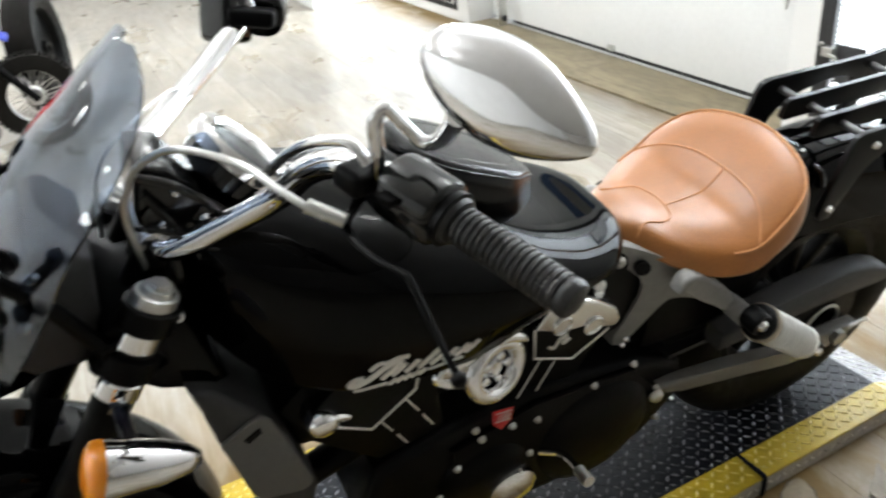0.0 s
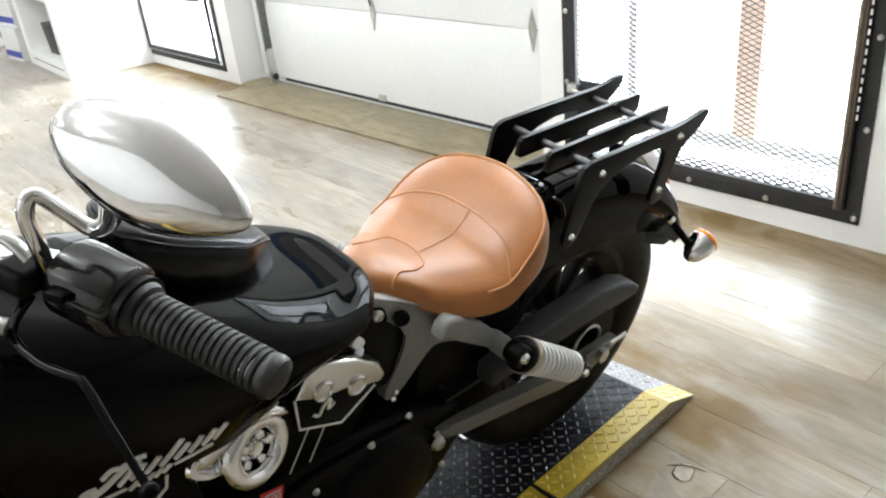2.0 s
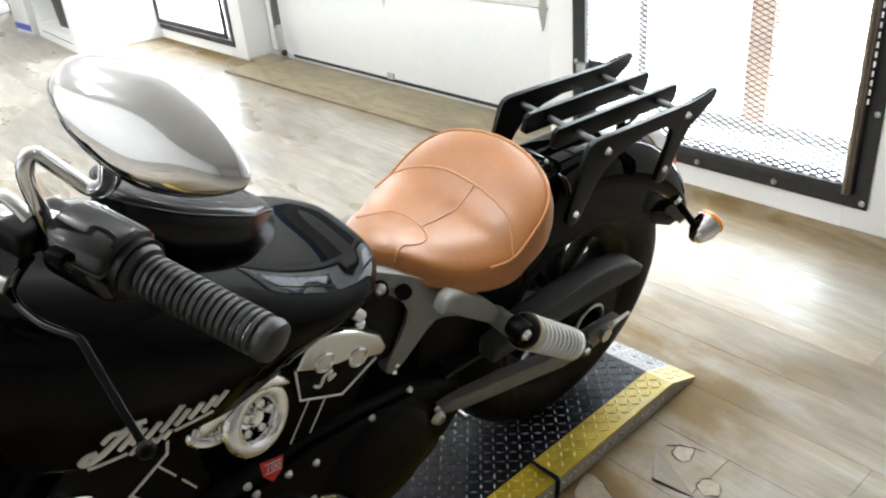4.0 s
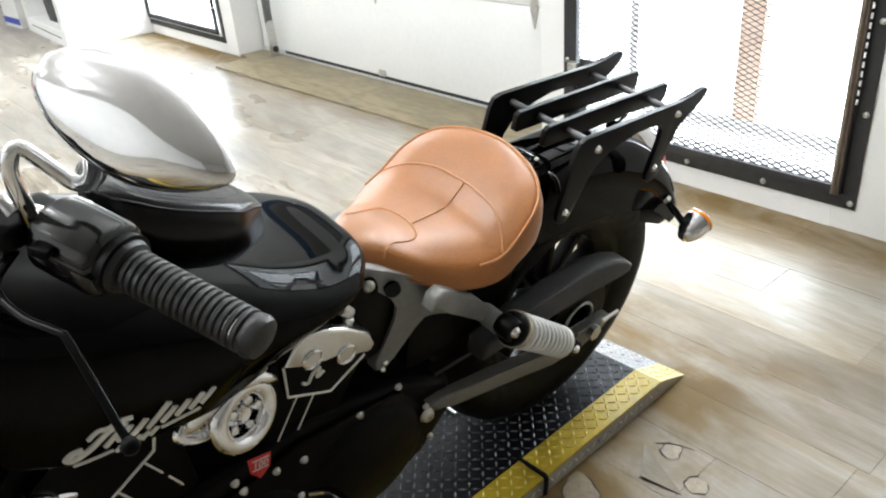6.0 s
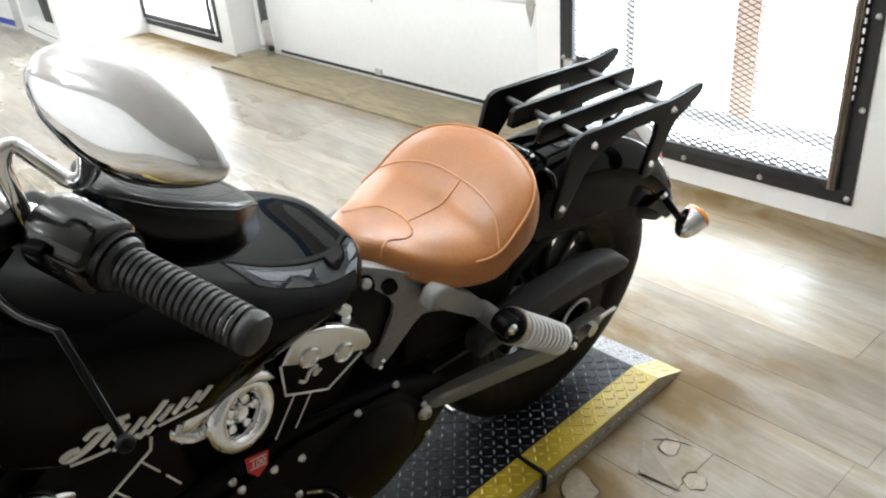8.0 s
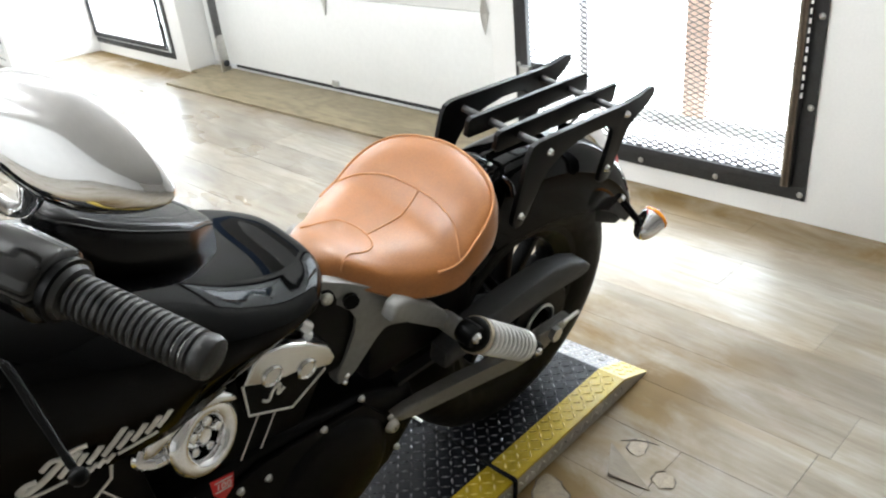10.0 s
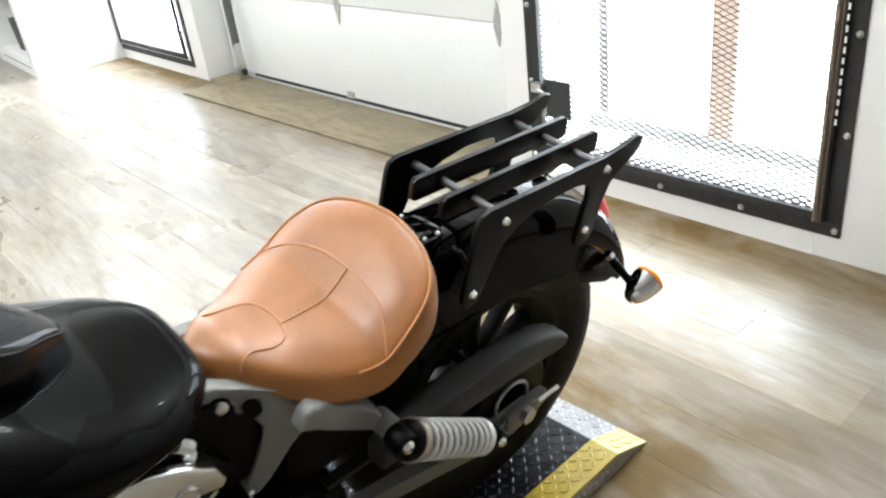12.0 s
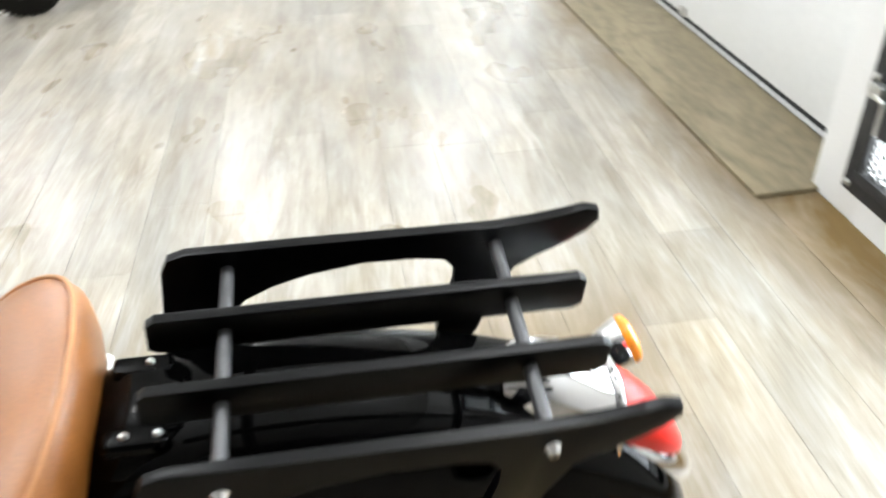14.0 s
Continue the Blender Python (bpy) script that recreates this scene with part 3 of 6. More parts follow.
part("body", prism([(0.02, 0), (0.32, 0), (0.34, 0.26), (0.0, 0.26)], -0.22, 0.22, 0.012), grain(material("dark_tub", (0.025, 0.025, 0.027), 0.5), 20, 0.7, 1.3), tub)
part("cloth", loft([[(0.02 + 0.30 * math.sin(math.pi * v) * 0.5 + 0.1 * v, -0.2 + 0.4 * v + 0.03 * math.cos(a), 0.275 + 0.025 * math.sin(a) + 0.015 * math.sin(9 * v)) for a in (2 * math.pi * k / 10 for k in range(10))] for v in np.linspace(0, 1, 14)]), grain(material("grey_cloth", (0.3, 0.3, 0.31), 0.9), 20, 0.7, 1.2), tub)
for dx, dy, h, lab in ((0, 0, 0.30, "white carton with a blue band on the floor"), (0.03, 0.05, 0.26, "smaller white carton with a blue band")):
    c = thing("carton", lab, "carton", pose(1.86 + dx, 7.12 + dy, 0 if dx == 0 else 0.30, 0, 0, 6), "cartons beside the shelf unit")
    part("body", block(0, 0.40, -0.2, 0.2, 0.0, h, 0.004), CARD, c)
    part("band", block(-0.002, 0.0, -0.199, 0.199, 0.03, 0.085, 0.0), BLUE, c, "blue printed band")

# ---- tread-plate platform ----
PLAT = pose(1.247, -0.254, 0, 0, 0, 4.3)
HIGHP = 0.046
plat = thing("platform", "low tread-plate platform with yellow painted edges", "platform", PLAT)
X0, X1, X2, WID, BAND = -2.3, 0.450, 0.563, 0.64, 0.076


def ramp_end(y0, y1):
    return prism([(X1, HIGHP - 0.006), (X2 - 0.004, 0.0), (X2, 0.003), (X1, HIGHP)], y0, y1, 0.0)


def flat_top(y0, y1):
    return prism([(X0, HIGHP - 0.006), (X1, HIGHP - 0.006), (X1, HIGHP), (X0, HIGHP)], y0, y1, 0.0)


part("deck", flat_top(BAND, WID - BAND), BLACKPLATE, plat, "black painted tread plate")
part("ramp", ramp_end(BAND, WID - BAND), WORNBLACK, plat, "worn grey tread-plate ramp")
for y0, y1 in ((0.0, BAND), (WID - BAND, WID)):
    part("edge_band", flat_top(y0, y1), YELLOW, plat, "yellow painted tread-plate edge")
    part("edge_ramp", ramp_end(y0, y1), WORNYELLOW, plat, "faded yellow ramp end")
for y0, y1 in ((-0.0005, 0.005), (WID - 0.005, WID + 0.0005)):
    part("side_skirt", prism([(X0, 0), (X2 - 0.01, 0), (X2 - 0.004, 0.002), (X1, HIGHP - 0.006), (X0, HIGHP - 0.006)], y0, y1, 0.0), BAREPLATE, plat, "bare steel tread-plate side")


def lozenges(spots, m0, mat, label):
    """Raised tread lozenges, each a small pointed pyramid-ridge, at rows of x, y and turn."""
    verts, faces = [], []
    L, Wd, Hh = 0.0108, 0.0031, 0.0022
    for x, y, a in spots:
        n = len(verts)
        c, s = math.cos(a), math.sin(a)
        for u, v, w in ((-L, 0, 0), (0, -Wd, 0), (L, 0, 0), (0, Wd, 0), (-L * 0.55, 0, Hh), (L * 0.55, 0, Hh)):
            verts.append(m0 @ Vector((x + u * c - v * s, y + u * s + v * c, w)))
        faces += [(n, n + 1, n + 4), (n + 1, n + 5, n + 4), (n + 1, n + 2, n + 5), (n + 2, n + 3, n + 5), (n + 3, n + 4, n + 5), (n + 3, n, n + 4)]
    me = bpy.data.meshes.new("tread")
    me.from_pydata(verts, [], faces)
    me.materials.append(mat)
    ob = new("tread", me)
    ob.parent = plat
    return tagged(ob, label, kind="stuff")


STEP = 0.0215


def grid(x0, x1, y0, y1):
    out = []
    for i in range(int(x0 / STEP) - 1, int(x1 / STEP) + 2):
        for j in range(int(y0 / STEP) - 1, int(y1 / STEP) + 2):
            x, y = i * STEP, j * STEP
            if x0 + 0.006 < x < x1 - 0.006 and y0 + 0.006 < y < y1 - 0.006:
                out.append((x, y, radians(45 if (i + j) % 2 else -45)))
    return out


TOPM = Matrix.Translation((0, 0, HIGHP))
RAMP = Matrix.Translation((X1, 0, HIGHP)) @ Matrix.Rotation(math.atan2(HIGHP - 0.003, X2 - X1), 4, "Y")
RAMPL = math.hypot(X2 - X1, HIGHP)
for m0, xa, xb in ((TOPM, X0, X1), (RAMP, 0, RAMPL)):
    lozenges(grid(xa, xb, BAND, WID - BAND), m0, BLACKCREST if m0 is TOPM else WORNTREAD, "black tread lozenges, greyed for wear and glints" if m0 is TOPM else "bare steel tread lozenges")
    lozenges(grid(xa, xb, 0, BAND) + grid(xa, xb, WID - BAND, WID), m0, YELLOWCREST, "yellow tread lozenges")
side = [(x, y, a) for x, y, a in grid(X0, X1, 0.0, HIGHP - 0.002)] + [(x, y, a) for x, y, a in grid(X1, X2 - 0.03, 0.0, HIGHP * 0.55) if y < HIGHP * (X2 - x) / (X2 - X1) - 0.012]
lozenges(side, Matrix.Translation((0, -0.0005, 0)) @ Matrix.Rotation(radians(90), 4, "X"), WORNTREAD, "bare steel tread lozenges")
STRAPB = material("black_webbing", (0.004, 0.004, 0.004), 0.75, spec=0.15)
strap = thing("tie_strap", "thin black tie strap laid over the platform edge", "strap", PLAT)
part("webbing", tube([(0.013, 0.30, HIGHP + 0.004), (0.011, 0.195, HIGHP + 0.004), (0.005, 0.13, HIGHP + 0.0045), (-0.002, 0.044, HIGHP + 0.0055), (-0.002, 0.002, HIGHP + 0.0055), (-0.003, -0.005, HIGHP + 0.002), (-0.006, -0.0065, 0.025), (-0.010, -0.0065, 0.0045)], [0.0018, 0.0022, 0.0035, 0.0065, 0.0072, 0.0072, 0.0072, 0.0065], 8, smooth=False, flat=0.45), STRAPB, strap)
part("hook", tube([(0.016, 0.335, HIGHP + 0.005), (0.013, 0.295, HIGHP + 0.005)], 0.004, 8, smooth=False), STEEL, strap)

# ---- the motorcycle, in its own upright frame: x to its tail, y to its right, z up from the tyres' contact ----
bike = thing("motorcycle", "black cruiser motorcycle with tan solo seat on a tread-plate platform", "motorcycle", pose(0, 0, 0.055, 11.42, 0, 2.485) @ Matrix.Translation((0.1037, -0.0683, 0)))
SHAPE = Matrix(((1.0666, 0, -0.0051, -0.0633), (0, 1, 0, 0), (-0.0352, 0, 1.0331, 0.015), (0, 0, 0, 1)))
PROPORTION[0] = shaped


def ellipse_ring(x, top, bottom, half, n=28, e=0.85, mid=0.42, low_e=0.5, crease=0.0):
    """A closed section with a round top and a fuller lower side."""
    zc = bottom + (top - bottom) * mid
    out = []
    for k in range(n):
        a = 2 * math.pi * k / n
        c, s = math.cos(a), math.sin(a)
        w = e if s > 0 else low_e
        y = half * math.copysign(abs(c) ** w, c)
        if crease and s <= 0:
            y = half * math.copysign((1 - crease * -s) * min(1.0, abs(c) / 0.4) ** 0.5, c)
        z = zc + ((top - zc) if s > 0 else (zc - bottom)) * math.copysign(abs(s) ** (e if s > 0 else 0.9), s)
        out.append((x, y, z))
    return out


XS = [0.13, 0.17, 0.23, 0.32, 0.42, 0.52, 0.60, 0.66, 0.6950, 0.7170, 0.7370, 0.7500, 0.7585]
TOP = [0.880, 0.896, 0.899, 0.879, 0.845, 0.806, 0.768, 0.747, 0.740, 0.737, 0.733, 0.726, 0.704]
BOT = [0.74, 0.69, 0.645, 0.622, 0.620, 0.624, 0.636, 0.644, 0.650, 0.654, 0.658, 0.660, 0.665]
HALF = [0.055, 0.105, 0.150, 0.178, 0.187, 0.188, 0.183, 0.168, 0.150, 0.128, 0.102, 0.076, 0.038]
tank = part("fuel_tank", loft([ellipse_ring(x, glide(XS, TOP, x), glide(XS, BOT, x), glide(XS, HALF, x), 64, span([0.5, 0.68], [0.74, 0.66], x), mid=span([0.46, 0.56, 0.66], [0.42, 0.54, 0.62], x), crease=span([0.46, 0.62], [0.15, 0.33], x)) for x in [*np.linspace(0.13, 0.66, 44), *np.linspace(0.67, 0.7585, 30)]]), PAINT, bike, "gloss black fuel tank", 60)

# seat
SX = [0.748, 0.785, 0.845, 0.91, 0.97, 1.025, 1.07, 1.10, 1.1145, 1.1195]
SW = [0.030, 0.062, 0.111, 0.159, 0.181, 0.178, 0.160, 0.119, 0.062, 0.02]
SEATC = Vector((0.985, 0, 0))


def seat_edge(a):
    """The outline of the seat at an angle, from its middle; 0 is the tail."""
    d = Vector((math.cos(a), math.sin(a), 0))
    low, high = 0.0, 0.4
    for _ in range(24):
        m = (low + high) / 2
        p = SEATC + d * m
        if SX[0] < p.x < SX[-1] and abs(p.y) < glide(SX, SW, p.x):
            low = m
        else:
            high = m
    return low


EDGE = [seat_edge(2 * math.pi * k / 96) for k in range(96)]
EDGE = [sum(EDGE[(k + j) % 96] for j in range(-2, 3)) / 5 for k in range(96)]


def seat_top(x, y):
    """The height of the seat's upper face, and how near its rim the place is."""
    d = Vector((x, y, 0)) - SEATC
    a = math.atan2(d.y, d.x) % (2 * math.pi)
    f = a / (2 * math.pi) * 96
    k = int(f) % 96
    edge = EDGE[k] + (EDGE[(k + 1) % 96] - EDGE[k]) * (f - int(f))
    s = min(1.0, d.length / edge)
    base = glide([0.74, 0.80, 0.88, 0.96, 1.02, 1.08, 1.15], [0.706, 0.700, 0.676, 0.686, 0.724, 0.757, 0.790], x)
    tail = max(0.0, math.cos(a))
    lift = 0.008 * tail * s ** 3
    crown = -0.004 * (1 - s * s) * max(0, min(1, (x - 0.85) * 6))
    fall = (0.026 * max(0, (s - 0.55) / 0.45) ** 2.0 + 0.024 * max(0, (s - 0.925) / 0.075) ** 1.6) * (0.70 + 0.30 * (1 - tail)) + 0.010 * math.sin(a) ** 2 * s * s - 0.0016 * max(0, 1 - abs(s - 0.91) / 0.05)
    return base + lift + crown - fall, s


rings = []
for s in (0.02, 0.15, 0.3, 0.45, 0.58, 0.68, 0.76, 0.83, 0.89, 0.94, 0.975, 1.0):
    r = []
    for k in range(96):
        a = 2 * math.pi * k / 96
        p = SEATC + Vector((math.cos(a), math.sin(a), 0)) * EDGE[k] * s
        r.append((p.x, p.y, seat_top(p.x, p.y)[0]))
    rings.append(r)
for grow, drop in ((1.012, 0.25), (1.012, 0.5), (0.995, 0.75), (0.96, 0.95), (0.90, 1.0)):
    r = []
    for k in range(96):
        a = 2 * math.pi * k / 96
        p = SEATC + Vector((math.cos(a), math.sin(a), 0)) * EDGE[k]
        z = seat_top(p.x, p.y)[0]
        low = min(glide([0.74, 0.85, 0.95, 1.05, 1.15], [0.690, 0.676, 0.630, 0.634, 0.674], p.x), z - 0.012)
        tail = max(0.0, math.cos(a))
        q = SEATC + Vector((math.cos(a), math.sin(a), 0)) * EDGE[k] * (grow - 0.07 * (1 - tail) * drop ** 2)
        r.append((q.x, q.y, z + (low - z) * drop))
    rings.append(r)
# black band added under the seat: its shaded gap built as a part
gap_rings = []
for grow, down in ((0.70, -0.002), (0.93, -0.002), (0.95, -0.010), (0.93, -0.020), (0.70, -0.022)):
    r = []
    for k in range(96):
        a = 2 * math.pi * k / 96
        p = SEATC + Vector((math.cos(a), math.sin(a), 0)) * EDGE[k]
        low = glide([0.74, 0.85, 0.95, 1.05, 1.15], [0.690, 0.676, 0.630, 0.634, 0.674], p.x)
        q = SEATC + Vector((math.cos(a), math.sin(a), 0)) * EDGE[k] * (grow - 0.07 * (1 - max(0.0, math.cos(a))))
        r.append((q.x, q.y, min(low, seat_top(p.x, p.y)[0] - 0.012) + down))
    gap_rings.append(r)
seat = part("seat", loft(rings), LEATHER, bike, "tan leather solo seat with stitched panels", 70)


part("seat_gap_band", loft(gap_rings), SATIN, seat, "black band for the dark gap under the seat", 50)


def seam(points, r=0.0018, proud=0.0002, closed=False, steps=8):
    line = smooth_line([(x, y, 0) for x, y in points], steps, closed)
    return tube([(p.x, p.y, seat_top(p.x, p.y)[0] + proud) for p in line], r, 8, smooth=False, closed=closed)


part("piping", seam([(0.972, -0.168), (1.0, -0.12), (1.012, -0.06), (1.014, 0.0), (1.010, 0.06), (0.992, 0.12), (0.972, 0.168)]), PIPING, seat)
part("piping", seam([(0.80, -0.068), (0.825, -0.055), (0.86, -0.058), (0.885, -0.045), (0.895, 0), (0.885, 0.045), (0.86, 0.056), (0.828, 0.052), (0.812, 0.056)]), PIPING, seat)
part("piping", seam([(0.892, -0.02), (0.93, -0.022), (0.97, -0.024), (1.0145, -0.018)]), PIPING, seat)
rim = []
for k in range(96):
    a = 2 * math.pi * k / 96
    if math.cos(a) > -0.35:
        rim.append((a if a < math.pi else a - 2 * math.pi, k))
rim.sort()
part("piping", seam([tuple((SEATC + Vector((math.cos(a), math.sin(a), 0)) * EDGE[k] * 0.935).xy) for a, k in rim], 0.0026, 0.0006, steps=1), PIPING, seat)

# wheels
PROPORTION[0] = None


def wheel(name, x, z, r, width, rim_r, parent):
    w2 = width / 2
    prof = [(rim_r, -w2 * 0.72), (rim_r + 0.02, -w2 * 0.9), (rim_r + (r - rim_r) * 0.5, -w2), (r - 0.035, -w2 * 0.93), (r - 0.014, -w2 * 0.7), (r - 0.003, -w2 * 0.35), (r, 0)]
    prof = prof + [(a, -b) for a, b in prof[::-1][1:]]
    tyre = part("tyre", lathe(prof, (x, 0, z), (0, 1, 0), 72), TYRE, parent, "black road tyre", 50)
    bm = bmesh.new()
    for k in range(36):
        a = 2 * math.pi * k / 36
        for s in (-1, 1):
            own = block(-0.0025, 0.0025, -w2 * 0.36, w2 * 0.36, -0.0015, 0.0015)
            turned(own, Matrix.Translation((x, 0, z)) @ Matrix.Rotation(a + 0.06 * s, 4, "Y") @ Matrix.Translation((0, s * w2 * 0.42, r - 0.009)) @ Matrix.Rotation(0.5 * s, 4, "Z") @ Matrix.Rotation(-0.28 * s, 4, "X"))
            join(bm, own)
    tagged(part("tread", bm, SATIN, tyre), kind="stuff")
    rim_ob = part("rim", lathe([(rim_r - 0.012, -w2 * 0.72), (rim_r + 0.006, -w2 * 0.76), (rim_r + 0.003, -w2 * 0.6), (rim_r - 0.03, -w2 * 0.45), (rim_r - 0.03, w2 * 0.45), (rim_r + 0.003, w2 * 0.6), (rim_r + 0.006, w2 * 0.76), (rim_r - 0.012, w2 * 0.72), (rim_r - 0.04, w2 * 0.4), (rim_r - 0.04, -w2 * 0.4), (rim_r - 0.012, -w2 * 0.72)], (x, 0, z), (0, 1, 0), 56), SATIN, parent, "black cast rim")
    part("hub", lathe([(0, -0.06), (0.05, -0.06), (0.06, -0.04), (0.04, -0.02), (0.04, 0.02), (0.06, 0.04), (0.05, 0.06), (0, 0.06)], (x, 0, z), (0, 1, 0), 28), SATIN, rim_ob)
    for k in range(10):
        a = 2 * math.pi * k / 10
        own = block(-0.011, 0.011, -0.016, 0.016, 0.045, rim_r - 0.03, 0.004)
        turned(own, Matrix.Translation((x, 0, z)) @ Matrix.Rotation(a, 4, "Y"))
        part("spoke", own, SATIN, rim_ob)


RX, RZ, RR = 1.310, 0.332, 0.328
FX, FZ = -0.289, 0.328
wheel("rear_wheel", RX, RZ, RR, 0.15, 0.205, bike)
wheel("front_wheel", FX, FZ, 0.322, 0.13, 0.205, bike)
PROPORTION[0] = shaped


# fenders
def fender(line, half, skirts, n=14, e=0.55):
    """A rounded sheet along a line in x and z: half its width, and the drop of its sides row by row."""
    bm = bmesh.new()
    rows = []
    pts = smooth_line([(x, 0, z) for x, z in line], 6)
    for i, p in enumerate(pts):
        d = (pts[min(i + 1, len(pts) - 1)] - pts[max(i - 1, 0)]).normalized()
        nrm = Vector((d.z, 0, -d.x))
        if nrm.z > 0 and abs(d.x) > 0.05:
            nrm = -nrm
        f = i / (len(pts) - 1) * (len(skirts) - 1)
        k = min(int(f), len(skirts) - 2)
        drop = skirts[k] + (skirts[k + 1] - skirts[k]) * (f - k)
        row = []
        for j in range(n + 1):
            a = math.pi * j / n
            c = math.cos(a)
            s = math.sin(a)
            row.append(bm.verts.new(p + Vector((0, -half * math.copysign(abs(c) ** e, c), 0)) + nrm * drop * (1 - abs(s) ** e)))
        rows.append(row)
    for A, B in zip(rows, rows[1:]):
        for j in range(n):
            bm.faces.new((A[j], A[j + 1], B[j + 1], B[j]))
    return bm


def thick(ob, t):
    bm = bmesh.new()
    bm.from_mesh(ob.data)
    bmesh.ops.solidify(bm, geom=bm.faces[:], thickness=t)
    bmesh.ops.recalc_face_normals(bm, faces=bm.faces)
    bm.to_mesh(ob.data)
    bm.free()
    ob.data.shade_smooth()
    ob.data.set_sharp_from_angle(angle=radians(50))
    return ob


rear_fender = part("rear_fender", fender([(1.02, 0.60), (1.08, 0.68), (1.19, 0.715), (1.314, 0.722), (1.42, 0.708), (1.53, 0.670), (1.62, 0.612), (1.685, 0.545), (1.722, 0.482), (1.733, 0.445)], 0.090, [0.12, 0.15, 0.165, 0.165, 0.15, 0.115, 0.085, 0.055]), PAINT, bike, "gloss black rear fender", 60)
thick(rear_fender, 0.004)
PROPORTION[0] = None
front = [(FX + 0.378 * math.sin(a), FZ + 0.378 * math.cos(a)) for a in np.linspace(radians(-65), radians(98), 12)]
front_fender = part("front_fender", fender(front, 0.085, [0.055] * 6), PAINT, bike, "gloss black front fender", 60)
thick(front_fender, 0.003)


# luggage rack
PROPORTION[0] = rack_shaped
SIDE = [(1.183, 0.786), (1.190, 0.800), (1.206, 0.806), (1.30, 0.806), (1.40, 0.806), (1.48, 0.806), (1.52, 0.808), (1.548, 0.815), (1.566, 0.820), (1.580, 0.816), (1.582, 0.804), (1.572, 0.790), (1.550, 0.776), (1.524, 0.764), (1.504, 0.750), (1.490, 0.712), (1.476, 0.655), (1.466, 0.640), (1.448, 0.637), (1.434, 0.646), (1.432, 0.662), (1.449, 0.732), (1.449, 0.756), (1.437, 0.771), (1.41, 0.776), (1.36, 0.775), (1.31, 0.768), (1.275, 0.756), (1.248, 0.740), (1.232, 0.716), (1.202, 0.652), (1.192, 0.638), (1.176, 0.636), (1.165, 0.648), (1.164, 0.664)]
PLATE = [(1.2165 + (x - 1.188) * 1.082, 0.797 + (z - 0.806) * 1.02 - 0.055 * (x - 1.188)) for x, z in SIDE]
for s in (-1, 1):
    plate = part("side_plate", prism(PLATE, s * 0.1145 - 0.0055, s * 0.1145 + 0.0055, 0.002), RACKB, bike, "black powder-coated steel rack plate", 40)
    for x, z in ((1.272, 0.764), (1.536, 0.757), (1.210, 0.651), (1.501, 0.645)):
        part("bolt", bolt(x, s * 0.120, z, 0.0068, (0, s, 0), 0.009), CHROME, plate)
    part("rack_bar", prism([(1.203, 0.760), (1.206, 0.789), (1.214, 0.795), (1.600, 0.778), (1.608, 0.772), (1.608, 0.743), (1.600, 0.737), (1.211, 0.754)], s * 0.038 - 0.0055, s * 0.038 + 0.0055, 0.0015), RACKB, bike, "black flat rack bar")
for x, z in ((1.272, 0.770), (1.536, 0.759)):
    part("rack_rod", tube([(x, -0.110, z), (x, 0.110, z)], 0.0068, 14, smooth=False), GREYROD, bike, "dark grey round cross rod")
PROPORTION[0] = shaped

# bracket between seat and rack: two gloss lumps, a cross strap and small bolts
bracket = part("seat_bracket", loft([[(x, w * math.copysign(abs(math.cos(a)) ** 0.7, math.cos(a)), zc + h * math.copysign(abs(math.sin(a)) ** 0.7, math.sin(a))) for a in (2 * math.pi * k / 24 for k in range(24))] for x, w, zc, h in ((1.09, 0.050, 0.640, 0.030), (1.115, 0.062, 0.660, 0.045), (1.145, 0.064, 0.676, 0.046), (1.175, 0.056, 0.684, 0.040), (1.20, 0.044, 0.690, 0.028), (1.215, 0.03, 0.692, 0.012))]), PAINT, bike, "gloss black seat bracket", 50)
for y in (-0.040, 0.036):
    part("ear", block(1.13, 1.185, y - 0.012, y + 0.012, 0.695, 0.722, 0.009, seg=3), PAINT, bracket)
for x, y in ((1.150, -0.040), (1.165, 0.036), (1.178, -0.040)):
    part("bolt", bolt(x, y, 0.722, 0.0034, (0, 0, 1), 0.004), STEEL, bracket)
part("cable_clip", tube([(1.19, -0.05, 0.70), (1.20, -0.075, 0.690), (1.20, -0.088, 0.668)], 0.006, 10), GLOSSPL, bracket)

# tail lamp and indicators
tail = part("tail_lamp", loft([[(x, y * w, z + 0.0) for y, z in ((-1, zb), (-0.95, zb + 0.5 * h), (-0.75, zb + 0.85 * h), (-0.4, zb + h), (0, zb + h * 1.06), (0.4, zb + h), (0.75, zb + 0.85 * h), (0.95, zb + 0.5 * h), (1, zb))] for x, w, zb, h in ((1.485, 0.026, 0.688, 0.016), (1.51, 0.040, 0.676, 0.040), (1.55, 0.048, 0.648, 0.056), (1.585, 0.050, 0.618, 0.064), (1.604, 0.050, 0.606, 0.064))]), CHROME, bike, "chrome tail lamp housing", 50)
part("lens", loft([[(x, y * w, z) for y, z in ((-1, zb), (-0.95, zb + 0.5 * h), (-0.7, zb + 0.85 * h), (-0.35, zb + 0.97 * h), (0, zb + h), (0.35, zb + 0.97 * h), (0.7, zb + 0.85 * h), (0.95, zb + 0.5 * h), (1, zb), (0, zb - 0.012))] for x, w, zb, h in ((1.606, 0.043, 0.620, 0.046), (1.64, 0.041, 0.594, 0.045), (1.67, 0.037, 0.570, 0.038), (1.694, 0.030, 0.549, 0.028), (1.708, 0.021, 0.538, 0.018), (1.716, 0.010, 0.532, 0.010), (1.719, 0.004, 0.530, 0.004))]), RED, tail, "red tail lamp lens", 60)
